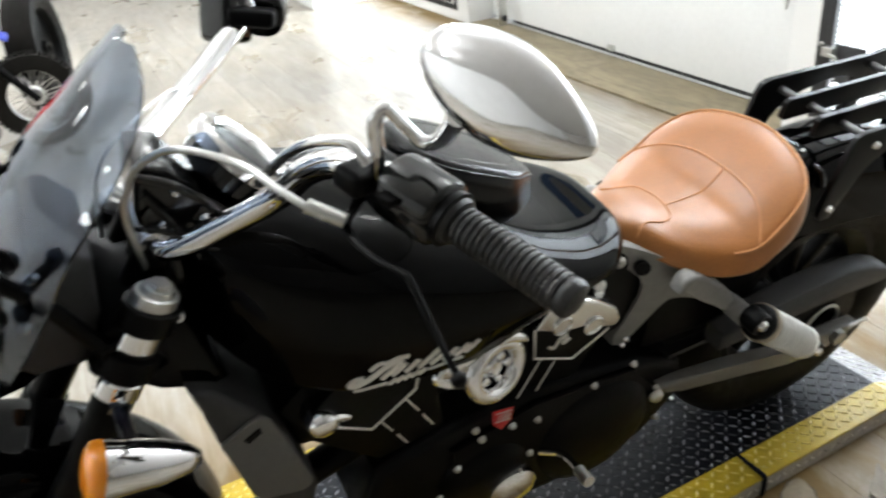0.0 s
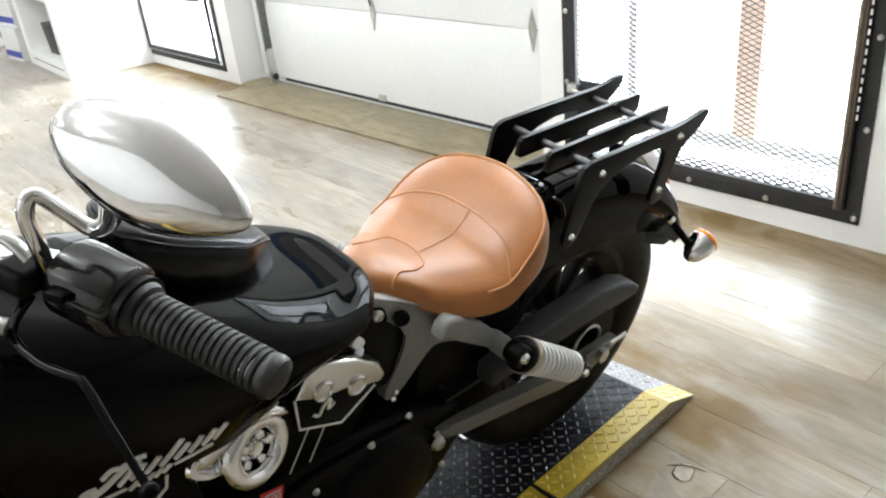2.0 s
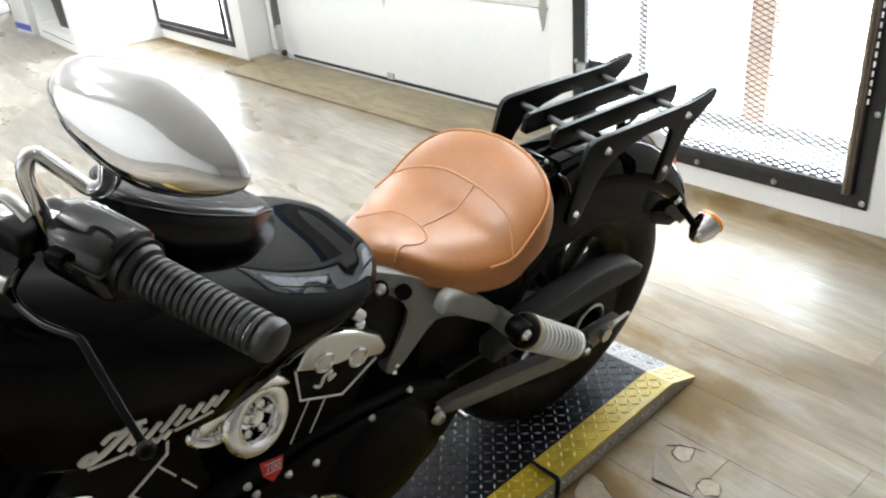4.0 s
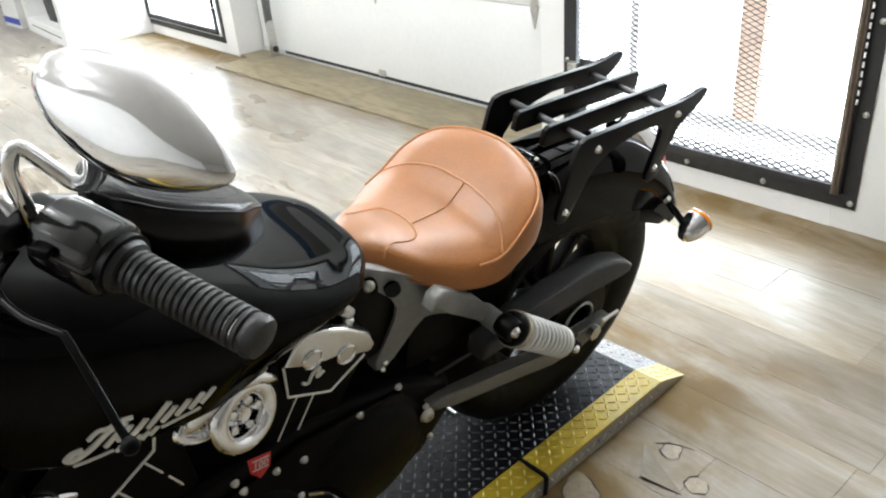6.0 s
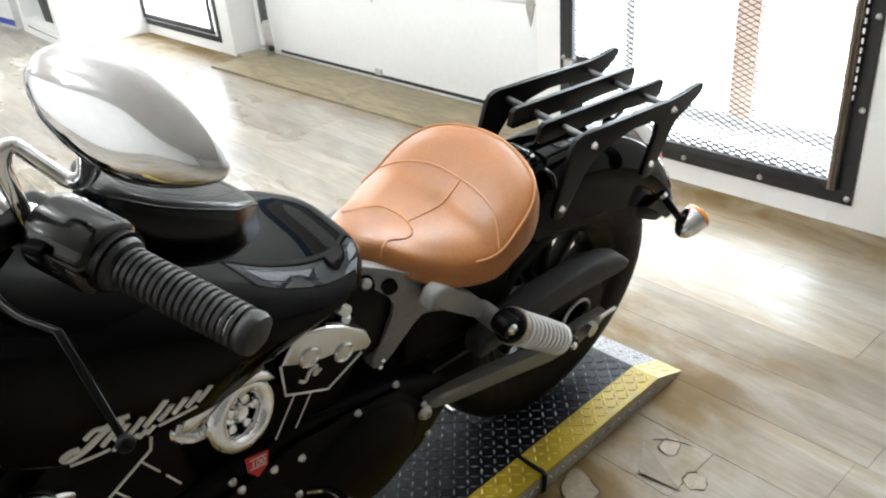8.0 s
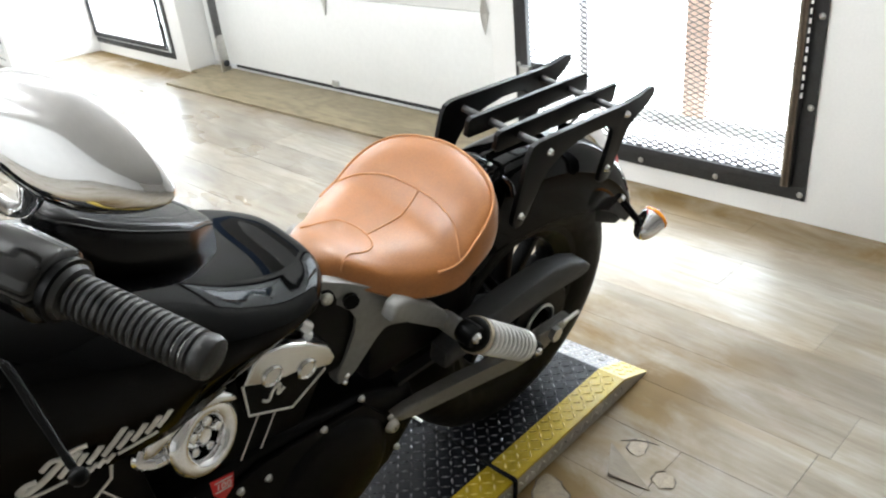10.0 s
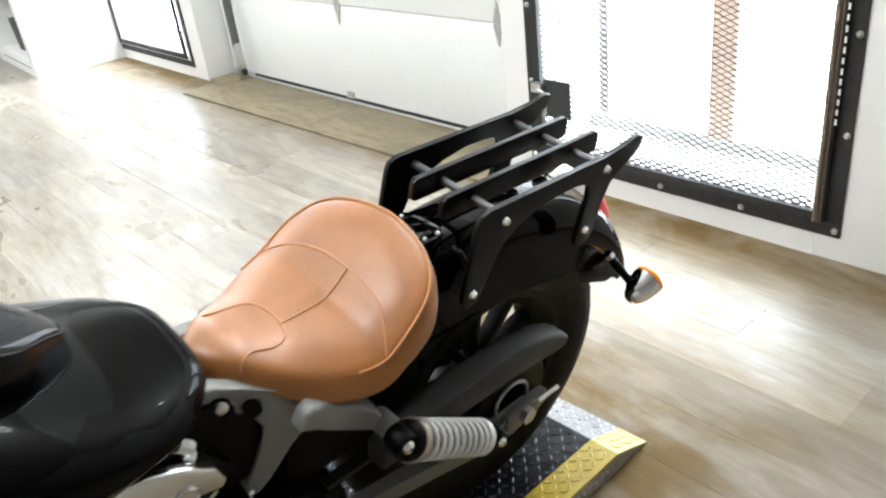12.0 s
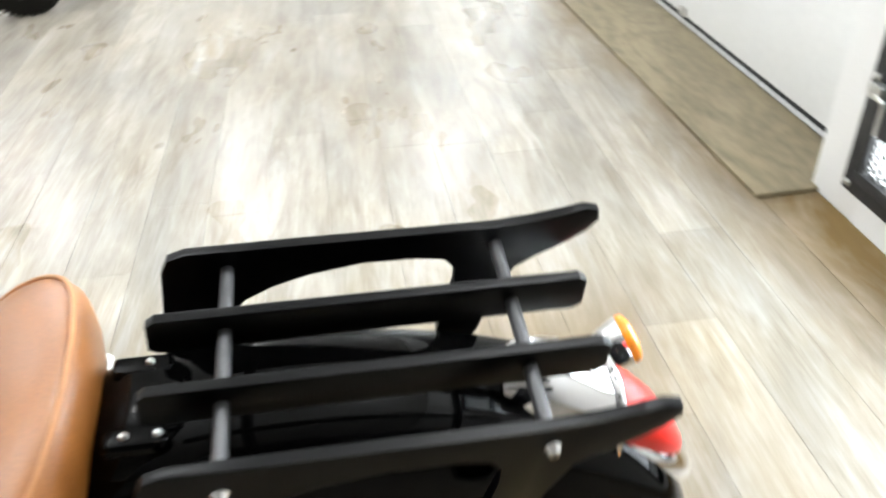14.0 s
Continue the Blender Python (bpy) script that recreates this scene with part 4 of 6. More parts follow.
part("lens_base", loft([[(x, y * w, z) for y, z in ((-1, zb), (-0.97, zb + 0.5 * h), (-0.7, zb + 0.9 * h), (0, zb + h), (0.7, zb + 0.9 * h), (0.97, zb + 0.5 * h), (1, zb), (0, zb - 0.012))] for x, w, zb, h in ((1.604, 0.054, 0.590, 0.038), (1.64, 0.053, 0.562, 0.040), (1.67, 0.050, 0.536, 0.040), (1.70, 0.044, 0.511, 0.034), (1.722, 0.035, 0.495, 0.018), (1.738, 0.022, 0.486, 0.012), (1.744, 0.008, 0.483, 0.006))]), CHROME, tail, "chrome lens surround", 60)
part("lens_rim", tube([(1.606, -0.053, 0.604), (1.607, -0.049, 0.636), (1.608, -0.036, 0.660), (1.608, 0, 0.672), (1.608, 0.036, 0.660), (1.607, 0.049, 0.636), (1.606, 0.053, 0.604)], 0.0045, 10), CHROME, tail)
part("plate_bracket", prism([(1.56, 0.50), (1.68, 0.45), (1.70, 0.43), (1.66, 0.425), (1.55, 0.47)], -0.075, 0.075, 0.004), SATIN, bike, "black plate bracket")


def indicator(place, axis, stalk, parent, long=1.0):
    """A chrome bullet lamp with an amber lens, its lens along the axis."""
    x, y, z = place
    body = part("indicator", lathe([(0, -0.042 * long), (0.009, -0.041 * long), (0.018, -0.034 * long), (0.026, -0.020 * long), (0.0315, 0.0), (0.034, 0.016), (0.034, 0.022), (0.0, 0.022)], place, axis, 28), CHROME, parent, "chrome bullet indicator", 50)
    part("lens", lathe([(0.034, 0.0222), (0.0345, 0.026), (0.033, 0.032), (0.026, 0.037), (0.012, 0.040), (0, 0.0405)], place, axis, 28), AMBER, body, "amber lens", 50)
    part("stalk", tube([stalk, Vector(place) - Vector(axis).normalized() * 0.012], 0.009, 12, smooth=False), PAINT, body)
    part("nut", lathe([(0.0, 0), (0.011, 0), (0.011, 0.010), (0, 0.010)], stalk, Vector(place) - Vector(stalk), 6), CHROME, body)


PROPORTION[0] = tail_shaped
for s in (-1, 1):
    back, up = (0.0, 0.0) if s < 0 else (0.030, 0.040)
    indicator((1.708 + back, s * 0.158, 0.431 + up), (0.86, s * 0.08, 0.46), (1.668 + back, s * 0.088, 0.492 + up * 0.5), bike)
PROPORTION[0] = shaped
for s in (-1, 1):
    indicator((0.020, s * 0.205, 0.708), (-0.94, 0, 0.33), (0.03, s * 0.125, 0.725), bike, 1.9)

# frame casting, swingarm, shock absorbers
CASTING = [(0.700, 0.690), (0.708, 0.699), (0.730, 0.697), (0.772, 0.677), (0.822, 0.651), (0.879, 0.616), (0.944, 0.572), (0.985, 0.532), (0.985, 0.500), (0.939, 0.523), (0.905, 0.545), (0.870, 0.560), (0.850, 0.560), (0.835, 0.540), (0.796, 0.488), (0.776, 0.466), (0.760, 0.468), (0.757, 0.488), (0.778, 0.535), (0.795, 0.572), (0.797, 0.598), (0.785, 0.621), (0.762, 0.642), (0.730, 0.659), (0.700, 0.676), (0.690, 0.690)]


def tucked(bm, s):
    """Draws the front end of the side casting in towards the spine."""
    for v in bm.verts:
        d = span([0.69, 0.72, 0.77, 0.86, 0.95], [0.080, 0.070, 0.052, 0.022, 0.0], v.co.x)
        v.co += Vector((0.42 * d, -s * 0.78 * d, -0.33 * d))
    return bm


CASTN = {s: (-0.40, s * 0.90, 0.1) for s in (-1, 1)}
for s in (-1, 1):
    cast = part("frame_casting", tucked(prism(CASTING, s * 0.116 - 0.014, s * 0.116 + 0.014, 0.006, 3), s), CAST, bike, "grey cast aluminium frame side", 40)
    part("boss", prism([(0.838, 0.596), (0.846, 0.618), (0.862, 0.627), (0.884, 0.620), (0.922, 0.596), (0.962, 0.558), (0.990, 0.522), (0.992, 0.510), (0.980, 0.504), (0.950, 0.526), (0.916, 0.550), (0.875, 0.578)], s * 0.137 - 0.017, s * 0.137 + 0.017, 0.010, 3), CAST, cast, "", 50)
    part("boss_end", lathe([(0, -0.03), (0.017, -0.03), (0.019, -0.022), (0.019, 0.022), (0.016, 0.028), (0, 0.028)], (0.982, s * 0.162, 0.518), (0, s, 0), 24), CAST, cast)
    part("bolt", bolt(0.7593, s * 0.0835, 0.6429, 0.0095, CASTN[s], 0.007), STEEL, cast)
    part("recess", lathe([(0, 0.0004), (0.0145, 0.0004), (0.0150, 0.0012), (0.0150, -0.006)], (0.7593, s * 0.0825, 0.6429), CASTN[s], 20), SATIN, cast)
    part("recess", lathe([(0, 0.0004), (0.0125, 0.0004), (0.0135, 0.0012), (0.0135, -0.006)], (0.7957, s * 0.1005, 0.6294), CASTN[s], 20), SATIN, cast)
    arm = part("swingarm", prism([(0.866, 0.360), (0.90, 0.363), (1.034, 0.342), (1.191, 0.312), (1.28, 0.302), (1.36, 0.313), (1.41, 0.314), (1.415, 0.300), (1.39, 0.284), (1.315, 0.259), (1.22, 0.267), (1.124, 0.288), (0.918, 0.330), (0.88, 0.340)], s * 0.135 - 0.014, s * 0.135 + 0.014, 0.008, 3), DARKCAST, bike, "dark grey swingarm", 40)
    part("axle_block", block(1.28, 1.37, s * 0.153 - 0.006, s * 0.153 + 0.006, 0.292, 0.330, 0.006), DARKCAST, arm)
    part("axle_nut", lathe([(0, 0), (0.018, 0), (0.018, 0.014), (0.010, 0.016), (0, 0.016)], (1.325, s * 0.160, 0.318), (0, s, 0), 6), STEEL, arm)
    part("adjuster", tube([(1.35, s * 0.153, 0.316), (1.43, s * 0.153, 0.318)], 0.005, 8, smooth=False), STEEL, arm)
    a, b = Vector((0.964, s * 0.213, 0.543)), Vector((1.212, s * 0.185, 0.354))
    d = (b - a).normalized()
    shock = part("shock_absorber", lathe([(0, 0.01), (0.012, 0.01), (0.015, 0.02), (0.015, (b - a).length - 0.03), (0.012, (b - a).length - 0.01), (0, (b - a).length)], a, d, 20), SATIN, bike, "shock absorber with silver coil spring")
    u = d.orthogonal().normalized()
    v = d.cross(u)
    coil = []
    turns, n0, n1 = 10, 0.030, (b - a).length - 0.075
    for k in range(turns * 16 + 1):
        w = 2 * math.pi * k / 16
        coil.append(a + d * (n0 + (n1 - n0) * k / (turns * 16)) + (u * math.cos(w) + v * math.sin(w)) * 0.0290)
    part("spring", tube(coil, 0.0043, 8, smooth=False), SPRING, shock, "silver coil spring")
    part("upper_cap", lathe([(0.010, -0.004), (0.022, 0.0), (0.030, 0.010), (0.0315, 0.020), (0.030, 0.028), (0.012, 0.030)], a, d, 28), SATIN, shock)
    part("worn_ring", lathe([(0.026, 0.020), (0.0335, 0.021), (0.034, 0.030), (0.0335, 0.036), (0.026, 0.037)], a, d, 28), BEIGE, shock, "worn beige spring seat")
    part("lower_cap", lathe([(0.012, n1 - 0.002), (0.031, n1), (0.033, n1 + 0.012), (0.022, n1 + 0.020), (0.010, n1 + 0.022)], a, d, 28), SPRING, shock)
    for p, r in ((a, 0.021), (b, 0.018)):
        part("eye", lathe([(0, -0.018), (r * 0.9, -0.018), (r, -0.012), (r, 0.012), (r * 0.9, 0.018), (r * 0.6, 0.018), (r * 0.55, 0.012), (0, 0.012)], p, (0, s, 0), 24), SATIN, shock)
        part("bolt", bolt(p.x, p.y + s * 0.012, p.z, r * 0.5, (0, s, 0), 0.012), CHROME, shock)

guard = part("belt_guard", prism([(0.98, 0.450), (1.06, 0.474), (1.17, 0.488), (1.29, 0.494), (1.36, 0.486), (1.41, 0.466), (1.435, 0.447), (1.43, 0.430), (1.40, 0.432), (1.28, 0.436), (1.15, 0.428), (0.98, 0.412)], -0.158, -0.108, 0.014, 4), GREYPL, bike, "black belt guard", 60)
belt = part("drive_belt", prism([(0.90, 0.40), (1.28, 0.42), (1.36, 0.40), (1.395, 0.34), (1.38, 0.27), (1.30, 0.222), (0.93, 0.30), (0.93, 0.31), (1.29, 0.233), (1.365, 0.278), (1.38, 0.335), (1.35, 0.39), (1.28, 0.408), (0.90, 0.39)], -0.115, -0.092, 0.0), RUBBER, bike, "black toothed drive belt")
PROPORTION[0] = None
pulley = part("pulley", lathe([(0.03, 0.0), (0.094, 0.0), (0.098, 0.004), (0.098, 0.024), (0.09, 0.026), (0.08, 0.016), (0.045, 0.016), (0.04, 0.03), (0.03, 0.03)], (RX, -0.115, RZ), (0, 1, 0), 48), SATIN, bike, "black rear pulley")
part("hub_ring", ring(0.043, 0.004, (RX, -0.118, RZ), (0, 1, 0)), STEEL, pulley)

PROPORTION[0] = shaped

# engine
engine = part("engine_case", prism([(0.30, 0.30), (0.33, 0.40), (0.45, 0.45), (0.62, 0.46), (0.80, 0.44), (0.93, 0.38), (0.95, 0.30), (0.88, 0.21), (0.70, 0.165), (0.48, 0.165), (0.34, 0.21)], -0.125, 0.125, 0.02, 3), SATIN, bike, "black engine case", 45)
cover = part("clutch_cover", lathe([(0, 0.036), (0.05, 0.034), (0.095, 0.028), (0.115, 0.018), (0.122, 0.0), (0.122, -0.02)], (0.735, -0.125, 0.305), (0, -1, 0), 48), SATIN, engine, "round black clutch cover", 50)
part("primary_cover", lathe([(0, 0.026), (0.055, 0.024), (0.075, 0.016), (0.085, 0.0), (0.085, -0.02)], (0.52, -0.125, 0.30), (0, -1, 0), 40), SATIN, engine, "", 50)
part("cover_rib", prism([(0.48, 0.235), (0.78, 0.19), (0.86, 0.24), (0.88, 0.33), (0.80, 0.43), (0.60, 0.44), (0.45, 0.40)], -0.138, -0.124, 0.006, 2), SATIN, engine)
for x, z in ((0.789, 0.452), (0.711, 0.435), (0.604, 0.405), (0.555, 0.415), (0.487, 0.440), (0.500, 0.412), (0.598, 0.322), (0.86, 0.36), (0.88, 0.27), (0.46, 0.36), (0.43, 0.30)):
    part("bolt", bolt(x, -0.139, z, 0.0058, (0, -1, 0), 0.007), STEEL, engine)
for x, z in ((0.761, 0.500), (0.766, 0.512)):
    part("bolt", bolt(x, -0.13, z, 0.0045, (0, -1, 0), 0.005), CHROME, engine)
part("gear_bolt", bolt(0.862, -0.142, 0.340, 0.013, (0, -1, 0), 0.012), STEEL, engine)

# cylinder heads: black blocks with a polished upper cover and a silver outlined badge plate
HEADC = [(0.591, 0.607), (0.599, 0.536), (0.672, 0.503), (0.736, 0.545), (0.746, 0.568), (0.734, 0.594), (0.698, 0.620), (0.655, 0.640), (0.622, 0.646), (0.606, 0.635)]


def cylinder(place, name, top=True):
    """One cylinder's head with its side cover; place moves and turns it in the bike's x and z."""
    base = part(name, turned(prism([(0.56, 0.44), (0.70, 0.42), (0.77, 0.55), (0.72, 0.62), (0.64, 0.66), (0.57, 0.62)], -0.115, 0.115, 0.01), place), SATIN, bike, "black cylinder and head", 45)
    part("side_cover", turned(prism(HEADC, -0.136, -0.114, 0.004), place), SATIN, base, "black head cover with silver outline")
    if top:
        cap = part("polished_cover", turned(prism([(0.588, 0.604), (0.606, 0.636), (0.622, 0.648), (0.655, 0.642), (0.698, 0.622), (0.735, 0.596), (0.748, 0.568), (0.742, 0.556), (0.728, 0.556), (0.712, 0.572), (0.680, 0.576), (0.655, 0.590), (0.640, 0.588), (0.618, 0.601)], -0.146, -0.125, 0.006, 3), place), POLISHED, base, "polished aluminium head cover", 40)
        for x, z in ((0.634, 0.599), (0.693, 0.576)):
            part("bolt_cap", turned(lathe([(0.0175, -0.014), (0.0175, 0.006), (0.0155, 0.0085), (0.0135, 0.0075), (0.0125, 0.0055), (0, 0.0055)], (x, -0.142, z), (0, -1, 0), 24), place), POLISHED, cap)
    part("outline", turned(tube([(0.592, -0.1365, 0.600), (0.599, -0.1365, 0.537), (0.672, -0.1365, 0.505), (0.735, -0.1365, 0.546)], 0.0022, 6, smooth=False), place), LOGO, base)
    part("badge", turned(tube([(0.622, -0.137, 0.552), (0.632, -0.137, 0.546), (0.640, -0.137, 0.560), (0.652, -0.137, 0.566), (0.648, -0.137, 0.550), (0.660, -0.137, 0.556)], 0.0028, 6), place), LOGO, base)
    for dx in (0.0, 0.032):
        part("fin_line", turned(tube([(0.622 + dx, -0.1225, 0.512 - 0.19 * dx), (0.588 + dx, -0.1225, 0.440 - 0.19 * dx)], 0.0014, 6, smooth=False), place), LOGO, base)
    return base


cylinder(Matrix.Translation((-0.018, 0, 0.017)), "rear_cylinder")
front_head = part("front_cylinder", prism([(0.20, 0.60), (0.24, 0.52), (0.34, 0.42), (0.45, 0.44), (0.43, 0.56), (0.38, 0.64), (0.28, 0.68)], -0.112, 0.112, 0.01), SATIN, bike, "black cylinder and head", 45)
part("side_cover", prism([(0.236, 0.604), (0.262, 0.566), (0.320, 0.531), (0.385, 0.584), (0.388, 0.622), (0.30, 0.662)], -0.136, -0.111, 0.004), SATIN, front_head, "black head cover with silver outline")
part("outline", tube([(0.258, -0.1365, 0.570), (0.266, -0.1365, 0.565), (0.320, -0.1365, 0.531), (0.385, -0.1365, 0.583), (0.388, -0.1365, 0.606)], 0.0022, 6, smooth=False), LOGO, front_head)
for line in (((0.334, -0.129, 0.535), (0.354, -0.128, 0.500)), ((0.362, -0.128, 0.487), (0.378, -0.127, 0.459)), ((0.374, -0.129, 0.560), (0.394, -0.128, 0.525)), ((0.402, -0.128, 0.511), (0.419, -0.127, 0.480))):
    part("fin_line", tube(line, 0.0016, 6, smooth=False), LOGO, front_head)
front_cap = part("front_head_cap", lathe([(0, 0.022), (0.012, 0.022), (0.020, 0.016), (0.022, 0.0), (0.022, -0.02)], (0.250, -0.135, 0.588), (0, -1, 0), 24), CHROME, bike, "polished head cap", 50)
part("cap_tail", tube([(0.25, -0.140, 0.588), (0.272, -0.140, 0.586), (0.288, -0.140, 0.578)], [0.012, 0.008, 0.004], 10), CHROME, front_cap)

# chrome throttle body cover in the V
INTAKE = (0.504, -0.150, 0.580)
intake = part("intake_cover", ring(0.043, 0.0135, INTAKE, (0.25, -0.95, 0.20), 44, 12), CHROME, bike, "chrome intake cover ring", 60)
part("intake_shell", lathe([(0.03, -0.03), (0.05, -0.03), (0.053, -0.01), (0.05, 0.0), (0.03, 0.002)], INTAKE, (0.25, -0.95, 0.20), 36), CHROME, intake, "", 50)
part("intake_core", lathe([(0, 0.004), (0.010, 0.006), (0.014, -0.004), (0.028, -0.008), (0.034, -0.02)], (0.504, -0.146, 0.580), (0.25, -0.95, 0.20), 20), CHROME, intake, "", 20)
for k in range(5):
    a = 2 * math.pi * k / 5
    c = Vector(INTAKE) + Vector((0.95 * math.cos(a), 0.25 * math.cos(a), math.sin(a))) * 0.024
    part("vane", lathe([(0, 0.006), (0.006, 0.004), (0.008, 0), (0.008, -0.012)], c, (0.25, -0.95, 0.20), 10), CHROME, intake)
part("intake_arm", loft([[(x, y + 0.016 * math.cos(a), z + h * math.sin(a)) for a in (2 * math.pi * k / 14 for k in range(14))] for x, y, z, h in ((0.424, -0.128, 0.590, 0.010), (0.436, -0.134, 0.600, 0.020), (0.462, -0.14, 0.622, 0.022), (0.495, -0.14, 0.638, 0.016), (0.527, -0.14, 0.634, 0.014), (0.548, -0.138, 0.622, 0.012), (0.556, -0.136, 0.616, 0.005))]), CHROME, intake, "", 60)
part("intake_hose", tube([(0.428, -0.13, 0.596), (0.421, -0.135, 0.584), (0.438, -0.14, 0.574), (0.462, -0.14, 0.572)], 0.011, 10), CHROME, intake)
tag = part("hang_tag", prism([(0.494, 0.512), (0.530, 0.506), (0.528, 0.478), (0.512, 0.462), (0.497, 0.482)], -0.172, -0.170, 0.0005), REDPL, bike, "red paper tag with 100 printed on it")
curve = bpy.data.curves.new("tag_number", "FONT")
curve.body, curve.size, curve.align_x, curve.extrude = "100", 0.017, "CENTER", 0.0003
number = new("tag_number", curve)
number.data.materials.append(CARD)
number.parent = tag
number.matrix_local = Matrix.Translation(shaped((0.512, -0.1735, 0.489))) @ Matrix.Rotation(radians(10), 4, "Y") @ pose(0, 0, 0, 90, 0, 0)
for z0, x0, x1 in ((0.5045, 0.500, 0.526), (0.4855, 0.500, 0.525)):
    part("tag_bar", prism([(x0, z0), (x1, z0 - 0.003), (x1, z0 - 0.0015), (x0, z0 + 0.0015)], -0.1735, -0.1722, 0), CARD, tag)

# hoses and dark machinery between tank and engine
part("hose", tube([(0.60, -0.08, 0.66), (0.64, -0.10, 0.655), (0.69, -0.095, 0.63), (0.70, -0.09, 0.56)], 0.012, 12), RUBBER, bike)
part("fitting", tube([(0.685, -0.115, 0.655), (0.70, -0.118, 0.640)], 0.010, 10, smooth=False), STEEL, bike)
part("fitting", tube([(0.688, -0.115, 0.632), (0.702, -0.118, 0.624)], 0.008, 10, smooth=False), STEEL, bike)
part("frame_spine", block(0.22, 0.86, -0.085, 0.085, 0.48, 0.655, 0.02), SATIN, bike, "black frame and airbox")
part("rear_frame", block(0.84, 1.10, -0.10, 0.10, 0.42, 0.615, 0.02), SATIN, bike, "black rear frame")
part("neck_cover", prism([(0.020, 0.800), (0.110, 0.830), (0.150, 0.700), (0.112, 0.690), (0.085, 0.730), (0.040, 0.745)], -0.118, 0.118, 0.012, 3), PAINT, bike, "gloss black neck cover", 45)
radiator = part("radiator_shroud", prism([(0.100, 0.720), (0.130, 0.706), (0.172, 0.648), (0.205, 0.580), (0.238, 0.465), (0.228, 0.40), (0.204, 0.36), (0.188, 0.40), (0.157, 0.49), (0.125, 0.604), (0.112, 0.673)], -0.143, 0.143, 0.012, 3), GREYPL, bike, "grey plastic radiator shroud", 45)
part("side_panel", prism([(0.122, 0.620), (0.160, 0.646), (0.173, 0.650), (0.184, 0.640), (0.230, 0.490), (0.226, 0.478), (0.214, 0.472), (0.160, 0.486), (0.150, 0.500)], -0.150, -0.142, 0.004, 3), grain(material("mid_grey_plastic", (0.10, 0.098, 0.095), 0.5), 100, 0.85, 1.15, 0.06, 0.2), radiator, "lighter grey side panel", 45)
part("slot", prism([(0.150, 0.618), (0.170, 0.632), (0.172, 0.622), (0.154, 0.610)], -0.1515, -0.1495, 0.0), SATIN, radiator)
for s in (-1, 1):
    part("foot_peg", tube([(0.40, s * 0.14, 0.30), (0.39, s * 0.22, 0.31), (0.39, s * 0.29, 0.315)], 0.014, 12), RUBBER, bike, "black rubber foot peg")
part("shift_lever", tube([(0.60, -0.165, 0.352), (0.62, -0.20, 0.372), (0.618, -0.25, 0.388)], 0.006, 10), CHROME, bike, "chrome shift lever")
part("shift_rubber", tube([(0.618, -0.245, 0.387), (0.616, -0.275, 0.392)], 0.010, 12, smooth=False), STEEL, bike)
part("exhaust_pipe", tube([(0.36, -0.06, 0.44), (0.24, -0.04, 0.36), (0.25, 0.06, 0.22), (0.60, 0.15, 0.20), (1.25, 0.17, 0.24)], 0.026, 14), SATIN, bike, "black exhaust pipe")
part("cam_cover", lathe([(0, 0.018), (0.03, 0.016), (0.045, 0.006), (0.048, -0.02)], (0.565, -0.150, 0.258), (0, -1, 0), 30), CHROME, bike, "polished round cover", 50)

# tank print: plain silver strokes and bars
def tank_y(x, z):
    """The tank's left face at a place."""
    top, bottom, half = glide(XS, TOP, x), glide(XS, BOT, x), glide(XS, HALF, x)
    zc = bottom + (top - bottom) * 0.42
    if z > zc:
        u = min(0.999, (z - zc) / (top - zc)) ** (1 / 0.74)
        return -half * math.sqrt(1 - u * u) ** 0.74
    u = min(0.999, (zc - z) / (zc - bottom)) ** (1 / 0.9)
    return -half * (1 - 0.15 * u) * min(1.0, math.sqrt(1 - u * u) / 0.4) ** 0.5


def tank_stroke(points, r, steps=6, smooth=True):
    line = smooth_line([(x, 0, z) for x, z in points], steps) if smooth else [Vector((x, 0, z)) for x, z in points]
    return tube([(p.x, tank_y(p.x, p.z) - 0.0002, p.z) for p in line], r, 8, smooth=False)


def slanted(u, v):
    """The print's own frame: u along its base line, v up, both 0 to 1."""
    return 0.296 + 0.140 * u + 0.018 * v, 0.650 + 0.012 * u + 0.046 * v


part("print_stroke", tank_stroke([slanted(*p) for p in ((0.19, 0.98), (0.12, 0.62), (0.06, 0.26), (-0.02, 0.02), (-0.09, 0.10), (-0.07, 0.34), (0.00, 0.36))], 0.0045), LOGO, tank)
part("print_stroke", tank_stroke([slanted(*p) for p in ((0.00, 0.72), (0.04, 0.96), (0.12, 0.90), (0.20, 1.02), (0.30, 0.98))], 0.0036), LOGO, tank)
for u, v0, v1, r in ((0.20, 0.10, 0.86, 0.0040), (0.29, 0.14, 0.62, 0.0040), (0.41, 0.14, 0.62, 0.0040), (0.53, 0.14, 0.95, 0.0040), (0.65, 0.14, 0.62, 0.0040), (0.77, 0.14, 0.62, 0.0040), (0.89, 0.14, 0.62, 0.0040), (0.99, 0.14, 0.62, 0.0036)):
    part("print_stroke", tank_stroke([slanted(u, v0), slanted(u + 0.07 * (v0 + v1) / 2, (v0 + v1) / 2), slanted(u + 0.07 * v1, v1)], r, smooth=False), LOGO, tank)
for u0, u1, v, r in ((0.0, 0.30, -0.28, 0.0026), (0.68, 1.02, -0.16, 0.0026)):
    part("print_bar", tank_stroke([slanted(u0, v), slanted((u0 + u1) / 2, v + 0.02), slanted(u1, v + 0.04)], r), LOGO, tank)
